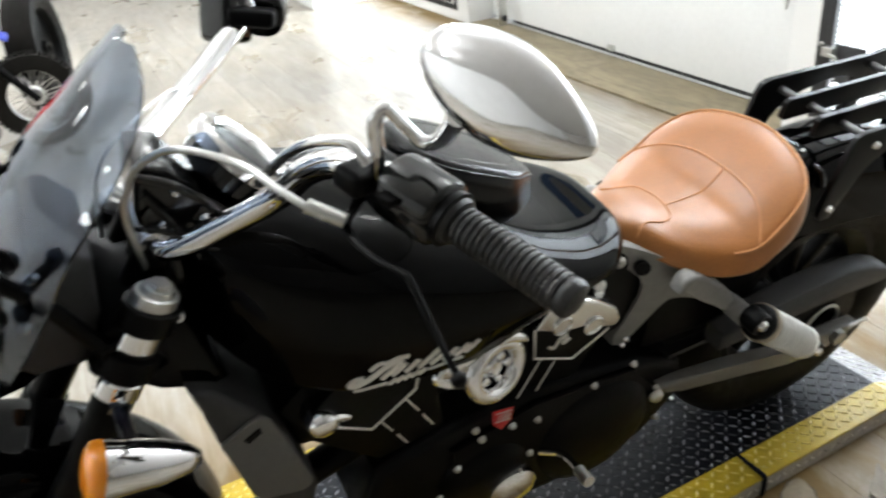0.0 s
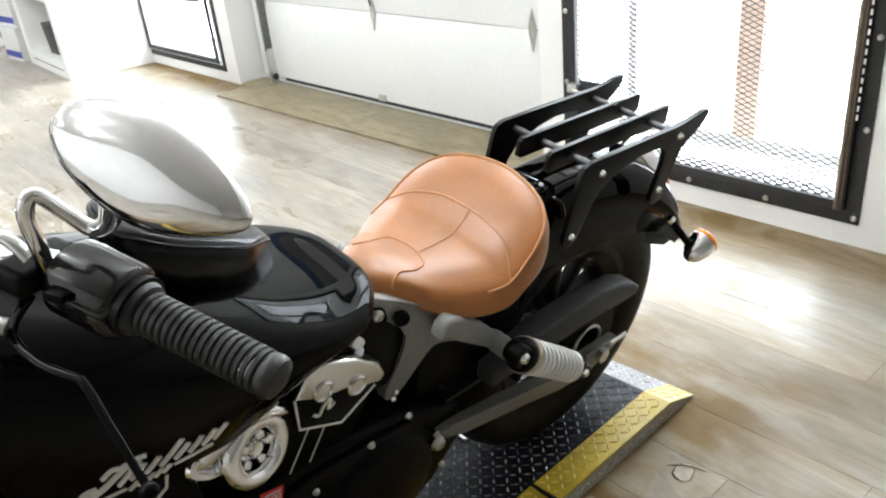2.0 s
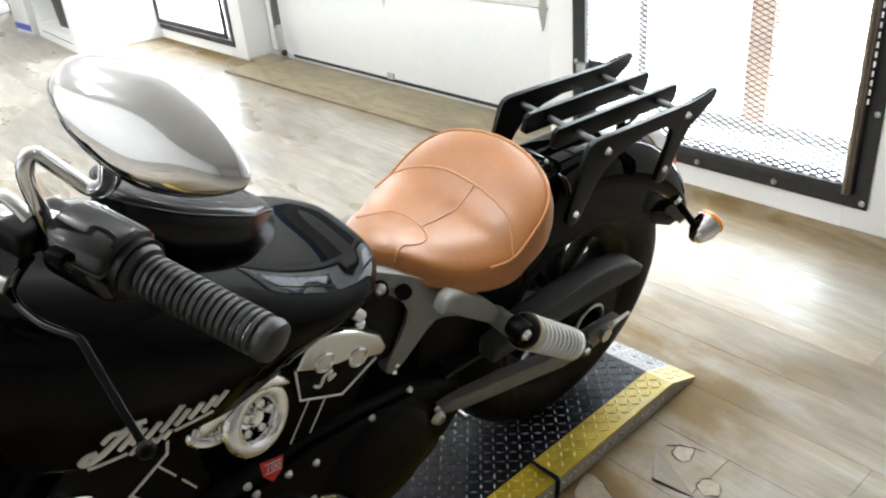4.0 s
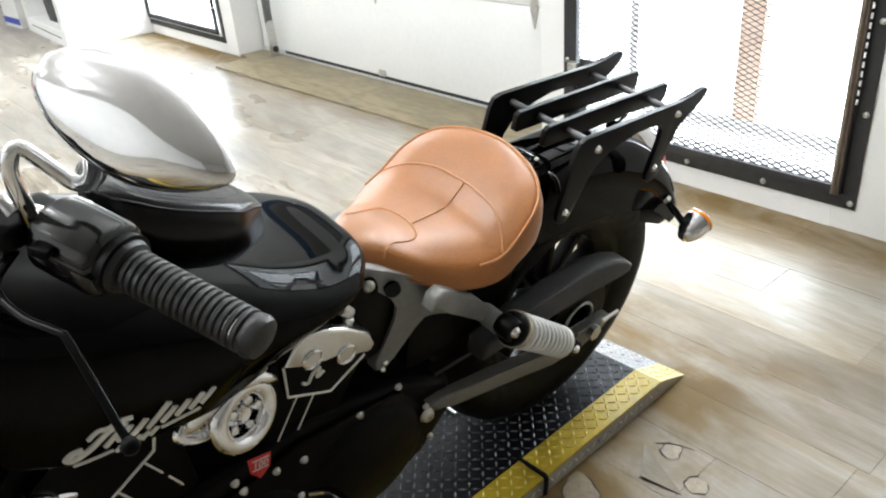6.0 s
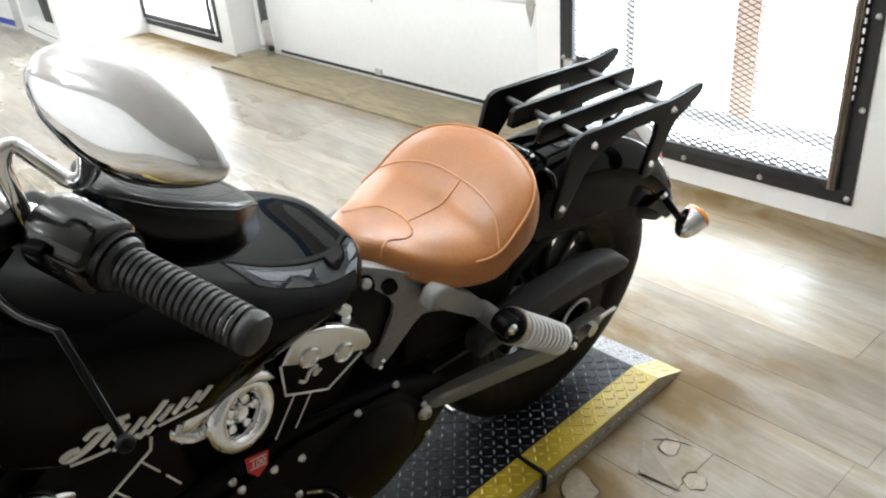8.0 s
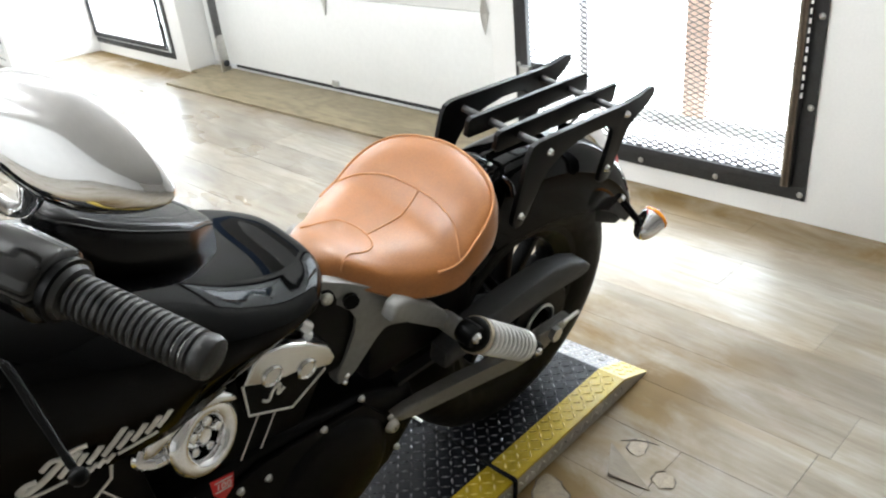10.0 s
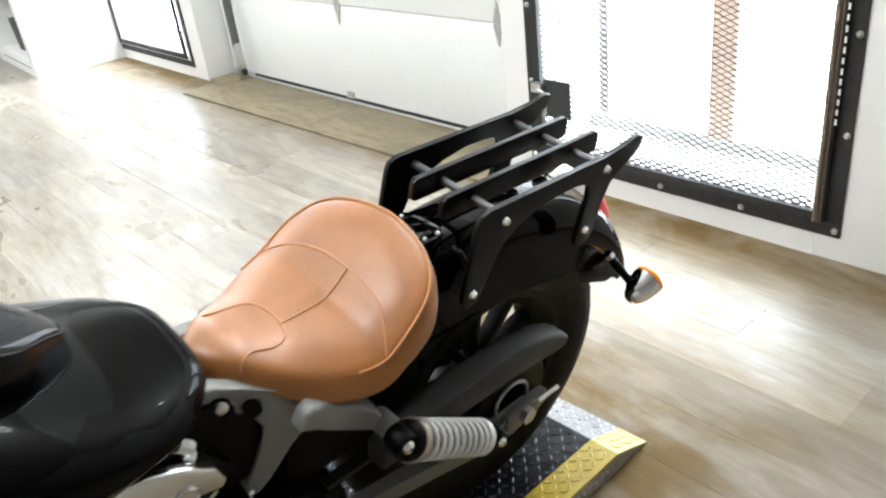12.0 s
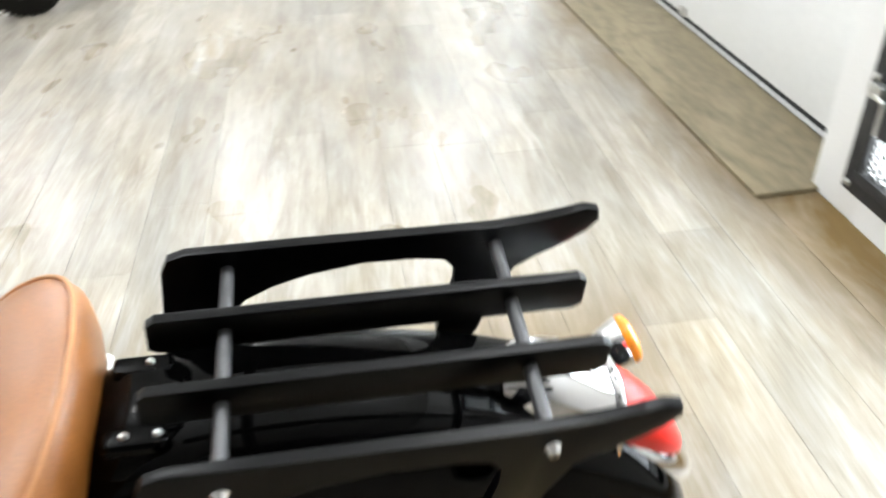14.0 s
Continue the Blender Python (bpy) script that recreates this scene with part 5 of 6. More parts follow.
for k in range(5):
    part("print_bar", tank_stroke([slanted(0.34 + 0.066 * k, -0.36 + 0.02 * k), slanted(0.37 + 0.066 * k, -0.12 + 0.02 * k)], 0.0034, smooth=False), LOGO, tank)
# leather tank pouch
def pouch_edge(a):
    """Plan outline of the pouch at an angle, 0 to the tail: a rounded wedge."""
    c, q = math.cos(a), math.sin(a)
    x = 0.512 + 0.106 * math.copysign(abs(c) ** 0.62, c)
    return x, 0.070 * math.copysign(abs(q) ** 0.62, q) * span([0.41, 0.45, 0.50, 0.56, 0.61], [0.92, 1.0, 1.0, 0.86, 0.36], x)


def pouch_rim(x):
    return span([0.40, 0.43, 0.475, 0.50, 0.55, 0.60, 0.62], [0.918, 0.911, 0.890, 0.879, 0.855, 0.826, 0.810], x)


rings = []
for k, dz in ((1.10, -0.078), (1.17, -0.062), (1.20, -0.044), (1.18, -0.028), (1.11, -0.012), (1.05, -0.005), (0.99, -0.001), (0.92, 0.0005), (0.80, 0.001), (0.55, 0.002), (0.2, 0.003), (0.02, 0.003)):
    row = []
    for q in range(40):
        x, y = pouch_edge(2 * math.pi * q / 40)
        px = 0.512 + (x - 0.512) * (1 + (k - 1) * (0.3 if k > 1 else 1))
        row.append((px, y * k, pouch_rim(px) + dz))
    rings.append(row)
pouch = part("tank_pouch", loft(rings), BLACKLEATHER, bike, "black leather tank pouch with a raised rim", 60)
for k, dz, name in ((1.08, -0.0080, "piping"), (0.74, 0.0005, "stitch")):
    line = []
    for q in range(40):
        x, y = pouch_edge(2 * math.pi * q / 40)
        px = 0.512 + (x - 0.512) * (1 + (k - 1) * (0.3 if k > 1 else 1))
        line.append((px, y * k, pouch_rim(px) + dz))
    part(name, tube(line, 0.0022 if name == "piping" else 0.0012, 6, smooth=False, closed=True), BLACKLEATHER, pouch)

# ---- the front end ----
for s in (-1, 1):
    fork = part("fork_tube", tube([(0.095, s * 0.105, 0.848), (-0.012, s * 0.105, 0.640), (-0.07, s * 0.105, 0.54)], 0.0235, 20, smooth=False), SATIN, bike, "black fork leg")
    part("fork_slider", tube([(-0.058, s * 0.105, 0.562), (-0.218, s * 0.105, 0.300)], 0.029, 20, smooth=False), SATIN, fork)
    d = Vector((0.107, 0, 0.208)).normalized()
    c = Vector((0.095, s * 0.105, 0.848))
    part("fork_cap", lathe([(0, 0.010), (0.017, 0.010), (0.019, 0.004), (0.024, 0.003), (0.025, -0.010)], c, d, 24), STEEL, fork, "bright fork cap", 40)
    part("cap_hex", lathe([(0, 0.016), (0.012, 0.016), (0.013, 0.010)], c, d, 6), STEEL, fork)
    for dist, ln in ((0.053, 0.030), (0.126, 0.026)):
        part("fork_band", lathe([(0.0237, -ln / 2), (0.0258, -ln / 2 + 0.002), (0.0258, ln / 2 - 0.002), (0.0237, ln / 2)], c - d * dist, d, 28), CHROME, fork, "silver fork band")
    for dist in (0.026, 0.090):
        part("clamp_ring", lathe([(0.0236, -0.016), (0.031, -0.014), (0.031, 0.014), (0.0236, 0.016)], c - d * dist, d, 28), SATIN, fork)
part("top_clamp", turned(block(-0.035, 0.05, -0.108, 0.108, -0.013, 0.012, 0.008, seg=3), pose(0.070, 0, 0.820, 0, -27, 0)), SATIN, bike, "black top clamp")
part("lower_clamp", turned(block(-0.030, 0.045, -0.102, 0.102, -0.013, 0.013, 0.008, seg=3), pose(0.042, 0, 0.766, 0, -27, 0)), SATIN, bike, "black lower clamp")
part("clamp_bolt", bolt(0.108, -0.107, 0.812, 0.008, (0.3, -0.9, 0.3), 0.010), STEEL, bike)
part("steering_head", tube([(0.12, 0, 0.83), (0.062, 0, 0.725)], 0.04, 18, smooth=False), SATIN, bike)
headlamp = part("headlamp", lathe([(0, 0.10), (0.03, 0.095), (0.065, 0.075), (0.085, 0.03), (0.09, -0.02), (0.085, -0.045), (0.075, -0.05), (0, -0.045)], (-0.09, 0, 0.79), (0.95, 0, 0.1), 36), PAINT, bike, "black headlamp shell", 60)
part("lamp_glass", lathe([(0.078, -0.051), (0.05, -0.058), (0, -0.062)], (-0.09, 0, 0.79), (0.95, 0, 0.1), 32), CLEAR, headlamp)

nacelle = part("headlamp_nacelle", prism([(-0.066, 0.790), (-0.040, 0.760), (0.020, 0.758), (0.040, 0.830), (0.046, 0.890), (0.020, 0.922), (-0.006, 0.925), (-0.036, 0.870)], -0.085, 0.085, 0.018, 4), GREYPL, bike, "dark grey headlamp nacelle behind the screen", 50)
for x, z in ((-0.010, 0.895), (-0.030, 0.835)):
    part("bolt", bolt(x, -0.0855, z, 0.007, (0, -1, 0), 0.006), CHROME, nacelle)
bracket = part("gauge_bracket", prism([(0.105, 0.975), (0.138, 0.965), (0.158, 0.935), (0.186, 0.900), (0.214, 0.872), (0.214, 0.812), (0.120, 0.800), (0.098, 0.853), (0.096, 0.920)], -0.046, 0.046, 0.012, 3), GLOSSPL, bike, "gloss black gauge bracket with cables", 45)
for x, y, z in ((0.140, -0.047, 0.935), (0.165, -0.047, 0.890), (0.130, -0.047, 0.880)):
    part("bolt", bolt(x, y, z, 0.006, (0, -1, 0), 0.007), CHROME, bracket)
for k, line in enumerate((((0.100, -0.060, 0.970), (0.140, -0.070, 0.952), (0.180, -0.072, 0.905), (0.200, -0.070, 0.840)), ((0.108, -0.052, 0.940), (0.130, -0.062, 0.900), (0.150, -0.066, 0.850), (0.150, -0.060, 0.810)), ((0.090, -0.055, 0.905), (0.118, -0.075, 0.905), (0.160, -0.078, 0.870), (0.215, -0.075, 0.850)))):
    part("cable", tube(line, (0.0055, 0.0045, 0.0038)[k], 10), GLOSSPL, bracket)

# handlebar with controls
BAR = [(0.105, 0.0, 0.880), (0.110, -0.045, 0.872), (0.130, -0.070, 0.877), (0.180, -0.096, 0.910), (0.227, -0.130, 0.952), (0.248, -0.174, 1.002), (0.268, -0.217, 1.028), (0.294, -0.263, 1.030), (0.327, -0.328, 1.015), (0.370, -0.435, 0.998)]
FARBAR = [(0.105, 0.0, 0.880), (0.112, 0.06, 0.915), (0.139, 0.10, 0.930), (0.182, 0.16, 0.936), (0.242, 0.22, 0.957), (0.300, 0.275, 0.985), (0.345, 0.33, 0.995), (0.40, 0.40, 0.990), (0.45, 0.47, 0.975)]
bar = part("handlebar", tube(BAR, 0.0150, 18), CHROME, bike, "chrome handlebar", 60)
part("bar_half", tube(FARBAR, 0.0150, 16), CHROME, bar, "", 60)
for s in (-1, 1):
    part("riser", tube([(0.085, s * 0.045, 0.825), (0.105, s * 0.045, 0.868)], [0.022, 0.020], 18, smooth=False), SATIN, bar)
    part("riser_cap", lathe([(0.0125, -0.013), (0.020, -0.013), (0.021, 0.0), (0.020, 0.013), (0.0125, 0.013)], (0.110, s * 0.045, 0.874), (0, 1, 0), 24), CHROME, bar, "chrome riser clamp")
    part("riser_bolt", bolt(0.121, s * 0.045, 0.892, 0.006, (0.5, 0, 0.8), 0.010), CHROME, bar)


def control(s):
    """Grip, switch box, lever and mirror of one side; s is -1 on the left."""
    f = (lambda x, y, z: Vector((x + 0.016, y + 0.022, z - 0.020))) if s < 0 else (lambda x, y, z: Vector((x + 0.045, -y - 0.015, z - 0.056)))
    a, b = f(0.311, -0.350, 1.035), f(0.360, -0.468, 1.015)
    d = (b - a).normalized()
    ln = (b - a).length + 0.004
    prof = [(0.0, -0.004), (0.0215, -0.004), (0.0235, 0.0), (0.0215, 0.006)]
    n = 17
    for k in range(n):
        h0 = 0.008 + (ln - 0.022) * k / n
        st = (ln - 0.022) / n
        prof += [(0.0163, h0), (0.0182, h0 + st * 0.22), (0.0182, h0 + st * 0.74), (0.0163, h0 + st * 0.95)]
    prof += [(0.0175, ln - 0.012), (0.0185, ln - 0.006), (0.0165, ln), (0.010, ln + 0.003), (0, ln + 0.003)]
    part("grip", lathe(prof, a, d, 32), RUBBER, bike, "ribbed black rubber grip", 30)
    m = Matrix.Translation(a - d * 0.034) @ Vector((1, 0, 0)).rotation_difference(d).to_matrix().to_4x4()
    sw = part("switch_box", turned(loft([[(h, 1.0 * r * math.copysign(abs(math.cos(w)) ** 0.8, math.cos(w)), -0.001 + 1.06 * r * math.copysign(abs(math.sin(w)) ** 0.8, math.sin(w))) for w in (2 * math.pi * q / 32 for q in range(32))] for h, r in ((-0.038, 0.018), (-0.0375, 0.026), (-0.036, 0.0285), (-0.032, 0.0295), (0.018, 0.0295), (0.023, 0.0285), (0.026, 0.025), (0.027, 0.018))]), m), GLOSSPL, bike, "black handlebar switch box", 40)
    part("rocker", turned(block(-0.020, 0.014, -0.006, 0.006, 0.024, 0.031, 0.003), m @ pose(0, 0.004, -0.003, 38 * -s, 0, 0)), SATIN, sw)
    part("seam", turned(block(-0.0365, 0.0285, -0.0296, 0.0296, -0.002, 0.0, 0.0005), m), SATIN, sw)
    part("thumb_lever", turned(block(-0.012, 0.004, -0.004, 0.004, 0.0, 0.014, 0.002), m @ pose(-0.014, s * 0.024, 0.006, 90 * -s, 0, 12)), SATIN, sw)
    part("button", turned(block(-0.010, 0.008, -0.006, 0.006, 0.0, 0.007, 0.003), m @ pose(0.004, s * 0.0225, -0.004, 90 * -s, 0, 0)), SATIN, sw)
    part("box_screw", turned(bolt(-0.020, 0.014, 0.0245, 0.004, (0, 0, 1), 0.004), m), STEEL, sw)
    part("flange", lathe([(0.015, -0.006), (0.026, -0.006), (0.027, 0.002), (0.015, 0.004)], a - d * 0.002, d, 28), SATIN, sw)
    perch = part("lever_perch", turned(block(-0.019, 0.016, -0.042, 0.020, -0.011, 0.013, 0.008, seg=3), Matrix.Translation(a - d * 0.092) @ Vector((1, 0, 0)).rotation_difference(d).to_matrix().to_4x4() @ pose(0, 0, 0, 0, 0, 0 if s < 0 else 180) @ (Matrix() if s < 0 else Matrix.Scale(-1, 4, (1, 0, 0)))), SATIN, bike, "black lever perch", 40)
    part("lever", tube([f(0.250, -0.285, 1.038), f(0.228, -0.312, 1.030), f(0.232, -0.355, 1.027), f(0.246, -0.388, 1.027), f(0.2485, -0.397, 1.0255), f(0.250, -0.437, 1.007), f(0.252, -0.48, 0.988)], [0.006, 0.004, 0.0034, 0.0034, 0.0036, 0.0034, 0.003], 12, flat=0.6), PAINT, perch, "black clutch lever" if s < 0 else "black brake lever", 60)
    part("lever_ball", lathe([(0, -0.0065), (0.005, -0.005), (0.007, 0), (0.005, 0.005), (0, 0.0065)], f(0.252, -0.484, 0.986), (0, 0, 1), 16), SATIN, perch, "", 60)
    part("pivot_screw", bolt(*f(0.250, -0.285, 1.046), 0.006, (0, 0, 1), 0.006), STEEL, perch)
    # mirror: chrome teardrop shell on a bent chrome stem
    stem = part("mirror_stem", tube([f(0.270, -0.280, 1.050), f(0.263, -0.296, 1.085), f(0.259, -0.301, 1.120), f(0.267, -0.303, 1.133), f(0.283, -0.305, 1.114), f(0.298, -0.312, 1.097), f(0.305, -0.332, 1.110), f(0.300, -0.368, 1.150)], [0.0075, 0.007, 0.0065, 0.006, 0.006, 0.0065, 0.008, 0.010], 14), CHROME, bike, "bent chrome mirror stem", 60)
    c = f(0.308, -0.424, 1.191)
    out, up = f(0.045, -0.160, -0.012).normalized(), f(0.30, -0.02, 0.95).normalized()
    fwd = out.cross(up).normalized()
    if fwd.x > 0:
        fwd = -fwd
    rings = []
    for h, k in ((-0.002, 0.95), (0.0, 0.985), (0.003, 1.0), (0.006, 0.99), (0.010, 0.95), (0.0135, 0.88), (0.0165, 0.76), (0.019, 0.58), (0.0205, 0.38), (0.021, 0.15)):
        row = []
        for q in range(36):
            w = 2 * math.pi * q / 36
            pu = 0.077 * math.cos(w)
            pz = 0.038 * math.sin(w) * (1 - 0.38 * max(0, math.cos(w)) ** 1.5)
            row.append(c + out * pu * k + up * pz * k + fwd * h)
        rings.append(row)
    shell = part("mirror_shell", loft(rings), CHROME, stem, "chrome teardrop mirror back", 60)
    part("mirror_glass", loft([[c + out * 0.072 * math.cos(w) + up * 0.033 * math.sin(w) * (1 - 0.38 * max(0, math.cos(w)) ** 1.5) + fwd * h for w in (2 * math.pi * q / 36 for q in range(36))] for h in (-0.003, -0.0015)]), material("mirror_silver", (0.9, 0.9, 0.9), 0.01, 1.0), stem, "silvered mirror glass")


control(-1)
control(1)
part("clutch_cable", tube([(0.226, -0.285, 1.022), (0.202, -0.250, 1.035), (0.178, -0.200, 1.043), (0.136, -0.150, 1.042), (0.108, -0.120, 1.018), (0.093, -0.100, 0.985), (0.085, -0.080, 0.930), (0.100, -0.050, 0.800)], 0.0036, 10), STEEL, bike, "silver sheathed clutch cable")
part("cable_end", tube([(0.242, -0.292, 1.018), (0.216, -0.270, 1.029)], 0.0070, 12, smooth=False), STEEL, bike)
# added tube: a highlight-like second arc of the handlebar, built as a part
part("bright_arc_tube", tube([(0.205, -0.150, 0.985), (0.222, -0.185, 1.030), (0.240, -0.220, 1.060), (0.262, -0.252, 1.070), (0.272, -0.270, 1.055)], 0.0055, 12), CHROME, bike, "added chrome tube for the handlebar's second bright arc")
part("throttle_cable", tube([(0.30, 0.275, 0.975), (0.245, 0.222, 0.958), (0.205, 0.185, 0.945), (0.165, 0.14, 0.958), (0.08, 0.06, 0.93), (0.06, 0.04, 0.84)], 0.0022, 10), STEEL, bike, "pale sheathed throttle cable")
reservoir = part("brake_reservoir", turned(block(-0.024, 0.024, -0.030, 0.030, -0.034, 0.046, 0.011, seg=3), pose(0.282, 0.285, 0.988, -8, 12, 25)), GLOSSPL, bike, "black brake fluid reservoir", 50)
part("sight_glass", turned(block(0.0235, 0.026, -0.014, 0.014, 0.004, 0.034, 0.002), pose(0.282, 0.285, 0.988, -8, 12, 25)), ALUM, reservoir, "pale sight glass")
speedo = part("speedometer", lathe([(0, 0.0), (0.05, 0.0), (0.054, 0.006), (0.062, 0.010), (0.066, 0.004), (0.066, -0.010), (0.058, -0.013), (0.03, -0.014), (0, -0.014)], (0.225, 0, 0.935), (0.72, 0, 0.69), 40), CHROME, bike, "chrome ringed round speedometer", 50)
part("gauge_body", lathe([(0.050, -0.012), (0.060, -0.014), (0.058, -0.034), (0.03, -0.050), (0, -0.050)], (0.225, 0, 0.935), (0.72, 0, 0.69), 40), GLOSSPL, speedo, "black gauge body")
part("dial", lathe([(0, 0.0015), (0.048, 0.0015), (0.05, 0.0005)], (0.225, 0, 0.935), (0.72, 0, 0.69), 32), SATIN, speedo, "black dial")

# smoked windscreen
rows = []
SZ = [0.715, 0.80, 0.88, 0.96, 1.03, 1.07, 1.095, 1.108, 1.115]
SY = [0.0, 0.0, -0.005, -0.012, -0.027, -0.037, -0.045, -0.050, -0.054]
SC = [-0.13, -0.10, -0.062, -0.015, 0.045, 0.078, 0.100, 0.112, 0.119]
SE = [-0.10, -0.055, -0.012, 0.03, 0.085, 0.110, 0.121, 0.124, 0.126]
SH = [0.06, 0.125, 0.148, 0.152, 0.128, 0.103, 0.078, 0.055, 0.020]
for i in range(41):
    z = SZ[0] + (SZ[-1] - SZ[0]) * (1 - (1 - i / 40) ** 1.5)
    row = []
    for j in range(25):
        u = -1 + 2 * j / 24
        row.append((glide(SZ, SC, z) + (glide(SZ, SE, z) - glide(SZ, SC, z)) * u * u, glide(SZ, SY, z) + u * glide(SZ, SH, z), z))
    rows.append(row)
bm = bmesh.new()
vs = [[bm.verts.new(p) for p in r] for r in rows]
for A, B in zip(vs, vs[1:]):
    for j in range(24):
        bm.faces.new((A[j], A[j + 1], B[j + 1], B[j]))
shield = part("windscreen", bm, SMOKE, bike, "smoked acrylic windscreen", 80)
thick(shield, 0.003)
for s in (-1, 1):
    for x, y, z in ((-0.035, 0.145, 0.955), (-0.062, 0.132, 0.885)):
        part("screen_bolt", bolt(x, s * y, z, 0.009, (-0.6, s * 0.6, 0.2), 0.008), STEEL, shield)
        part("grommet", bolt(x + 0.012, s * (y - 0.01), z, 0.012, (0.7, -s * 0.5, -0.1), 0.012), SATIN, shield)
    part("screen_bracket", tube([(-0.045, s * 0.128, 0.945), (0.0, s * 0.115, 0.87), (0.03, s * 0.108, 0.80)], 0.009, 10), SATIN, shield)

# ---- the second motorcycle ----
PROPORTION[0] = None
dirt = thing("dirt_bike", "parked dirt motorcycle with knobby tyres, blue and red", "motorcycle", pose(-0.185, 3.52, 0.0, 0, 0, 8))


def knobby(x, r, w, yaw, parent):
    m = pose(x, 0, r, 0, 0, yaw)
    prof = [(r * 0.60, -w * 0.36), (r * 0.86, -w * 0.5), (r * 0.95, -w * 0.42), (r * 0.965, 0), (r * 0.95, w * 0.42), (r * 0.86, w * 0.5), (r * 0.60, w * 0.36)]
    tyre = part("tyre", turned(lathe(prof, (0, 0, 0), (0, 1, 0), 56), m), TYRE, parent, "black knobby tyre", 50)
    bm = bmesh.new()
    for k in range(52):
        for y in ((-0.34, 0.0, 0.34) if k % 2 else (-0.17, 0.17)):
            own = block(-0.008, 0.008, -w * 0.075, w * 0.075, 0, 0.014)
            turned(own, m @ Matrix.Rotation(2 * math.pi * k / 52, 4, "Y") @ Matrix.Translation((0, y * w, r * 0.955)))
            join(bm, own)
    tagged(part("knob", bm, TYRE, tyre), kind="stuff")
    rim = part("rim", turned(lathe([(r * 0.58, -w * 0.22), (r * 0.615, -w * 0.26), (r * 0.60, 0), (r * 0.615, w * 0.26), (r * 0.58, w * 0.22), (r * 0.57, 0), (r * 0.58, -w * 0.22)], (0, 0, 0), (0, 1, 0), 48), m), STEEL, parent, "bright wheel rim")
    part("hub", turned(lathe([(0, -0.05), (0.04, -0.05), (0.045, -0.035), (0.025, -0.025), (0.025, 0.025), (0.045, 0.035), (0.04, 0.05), (0, 0.05)], (0, 0, 0), (0, 1, 0), 24), m), STEEL, rim)
    for k in range(28):
        a = 2 * math.pi * k / 28
        e = a + (0.28 if k % 2 else -0.28)
        yy = 0.035 if k % 4 < 2 else -0.035
        part("wire_spoke", turned(tube([(0.04 * math.cos(a), yy, 0.04 * math.sin(a)), (r * 0.59 * math.cos(e), 0, r * 0.59 * math.sin(e))], 0.0023, 5, smooth=False), m), WORNTREAD, rim)


knobby(0.0, 0.23, 0.085, -4, dirt)
knobby(-1.05, 0.23, 0.09, 0, dirt)
for y in (-0.085, 0.085):
    part("fork_leg", tube([(0.005, y, 0.225), (-0.36, y, 0.74)], 0.019, 12, smooth=False), SATIN, dirt)
thick(part("front_mudguard", fender([(-0.035, 0.565), (-0.11, 0.595), (-0.22, 0.605), (-0.40, 0.59)], 0.075, [0.03, 0.035, 0.04, 0.03]), BLUE, dirt, "blue front mudguard", 60), 0.003)
thick(part("mudguard_cover", fender([(-0.075, 0.620), (-0.14, 0.635), (-0.24, 0.64), (-0.38, 0.63)], 0.05, [0.02, 0.025, 0.03, 0.02]), REDPL, dirt, "red mudguard cover", 60), 0.003)
part("number_board", block(-0.36, -0.34, -0.09, 0.09, 0.76, 0.94, 0.01), REDPL, dirt, "red front board")
part("tank", loft([ellipse_ring(x, t0, b0, h, 20) for x, t0, b0, h in ((-0.30, 0.86, 0.66, 0.05), (-0.40, 0.92, 0.62, 0.12), (-0.55, 0.90, 0.62, 0.12), (-0.66, 0.82, 0.66, 0.07))]), REDPL, dirt, "red plastic tank", 60)
part("seat", loft([ellipse_ring(x, t0, b0, h, 16) for x, t0, b0, h in ((-0.64, 0.83, 0.74, 0.05), (-0.75, 0.84, 0.74, 0.08), (-1.1, 0.86, 0.78, 0.09), (-1.25, 0.88, 0.82, 0.06))]), BLACKLEATHER, dirt, "black seat", 60)
part("engine", block(-0.75, -0.38, -0.14, 0.14, 0.24, 0.58, 0.03, seg=3), SATIN, dirt)
part("swingarm", tube([(-0.70, -0.10, 0.36), (-1.05, -0.10, 0.23)], 0.022, 10, smooth=False), STEEL, dirt)
part("rear_mudguard", fender([(-1.0, 0.76), (-1.2, 0.80), (-1.45, 0.84), (-1.62, 0.83)], 0.08, [0.04, 0.04, 0.03, 0.02]), BLUE, dirt, "blue rear mudguard", 60)
part("handlebar", tube([(-0.40, 0.36, 0.98), (-0.38, 0.15, 0.95), (-0.375, 0, 0.90), (-0.38, -0.15, 0.95), (-0.40, -0.36, 0.98)], 0.013, 10), SATIN, dirt)
part("side_stand", tube([(-0.62, -0.12, 0.30), (-0.58, -0.30, 0.005)], 0.011, 8, smooth=False), SATIN, dirt)

# ---- another motorcycle's broad road wheel, built alone, standing behind the dirt bike ----
other_wheel = thing("other_bike_wheel", "broad black road tyre on a dark rim behind the dirt bike", "tyre", pose(-0.13, 4.01, 0.36, 0, 0, 78))
TR, TW = 0.36, 0.175
prof = [(TR * 0.66, -TW * 0.38), (TR * 0.80, -TW * 0.5), (TR * 0.90, -TW * 0.47)]
for k in range(-4, 5):
    y = k * TW * 0.1
    top = TR * (1 - 0.075 * (k / 4.4) ** 2)
    prof += [(top, y - TW * 0.036), (top, y + TW * 0.036), (top - 0.006, y + TW * 0.044), (top - 0.006, y + TW * 0.056)]
prof += [(TR * 0.90, TW * 0.47), (TR * 0.80, TW * 0.5), (TR * 0.66, TW * 0.38)]
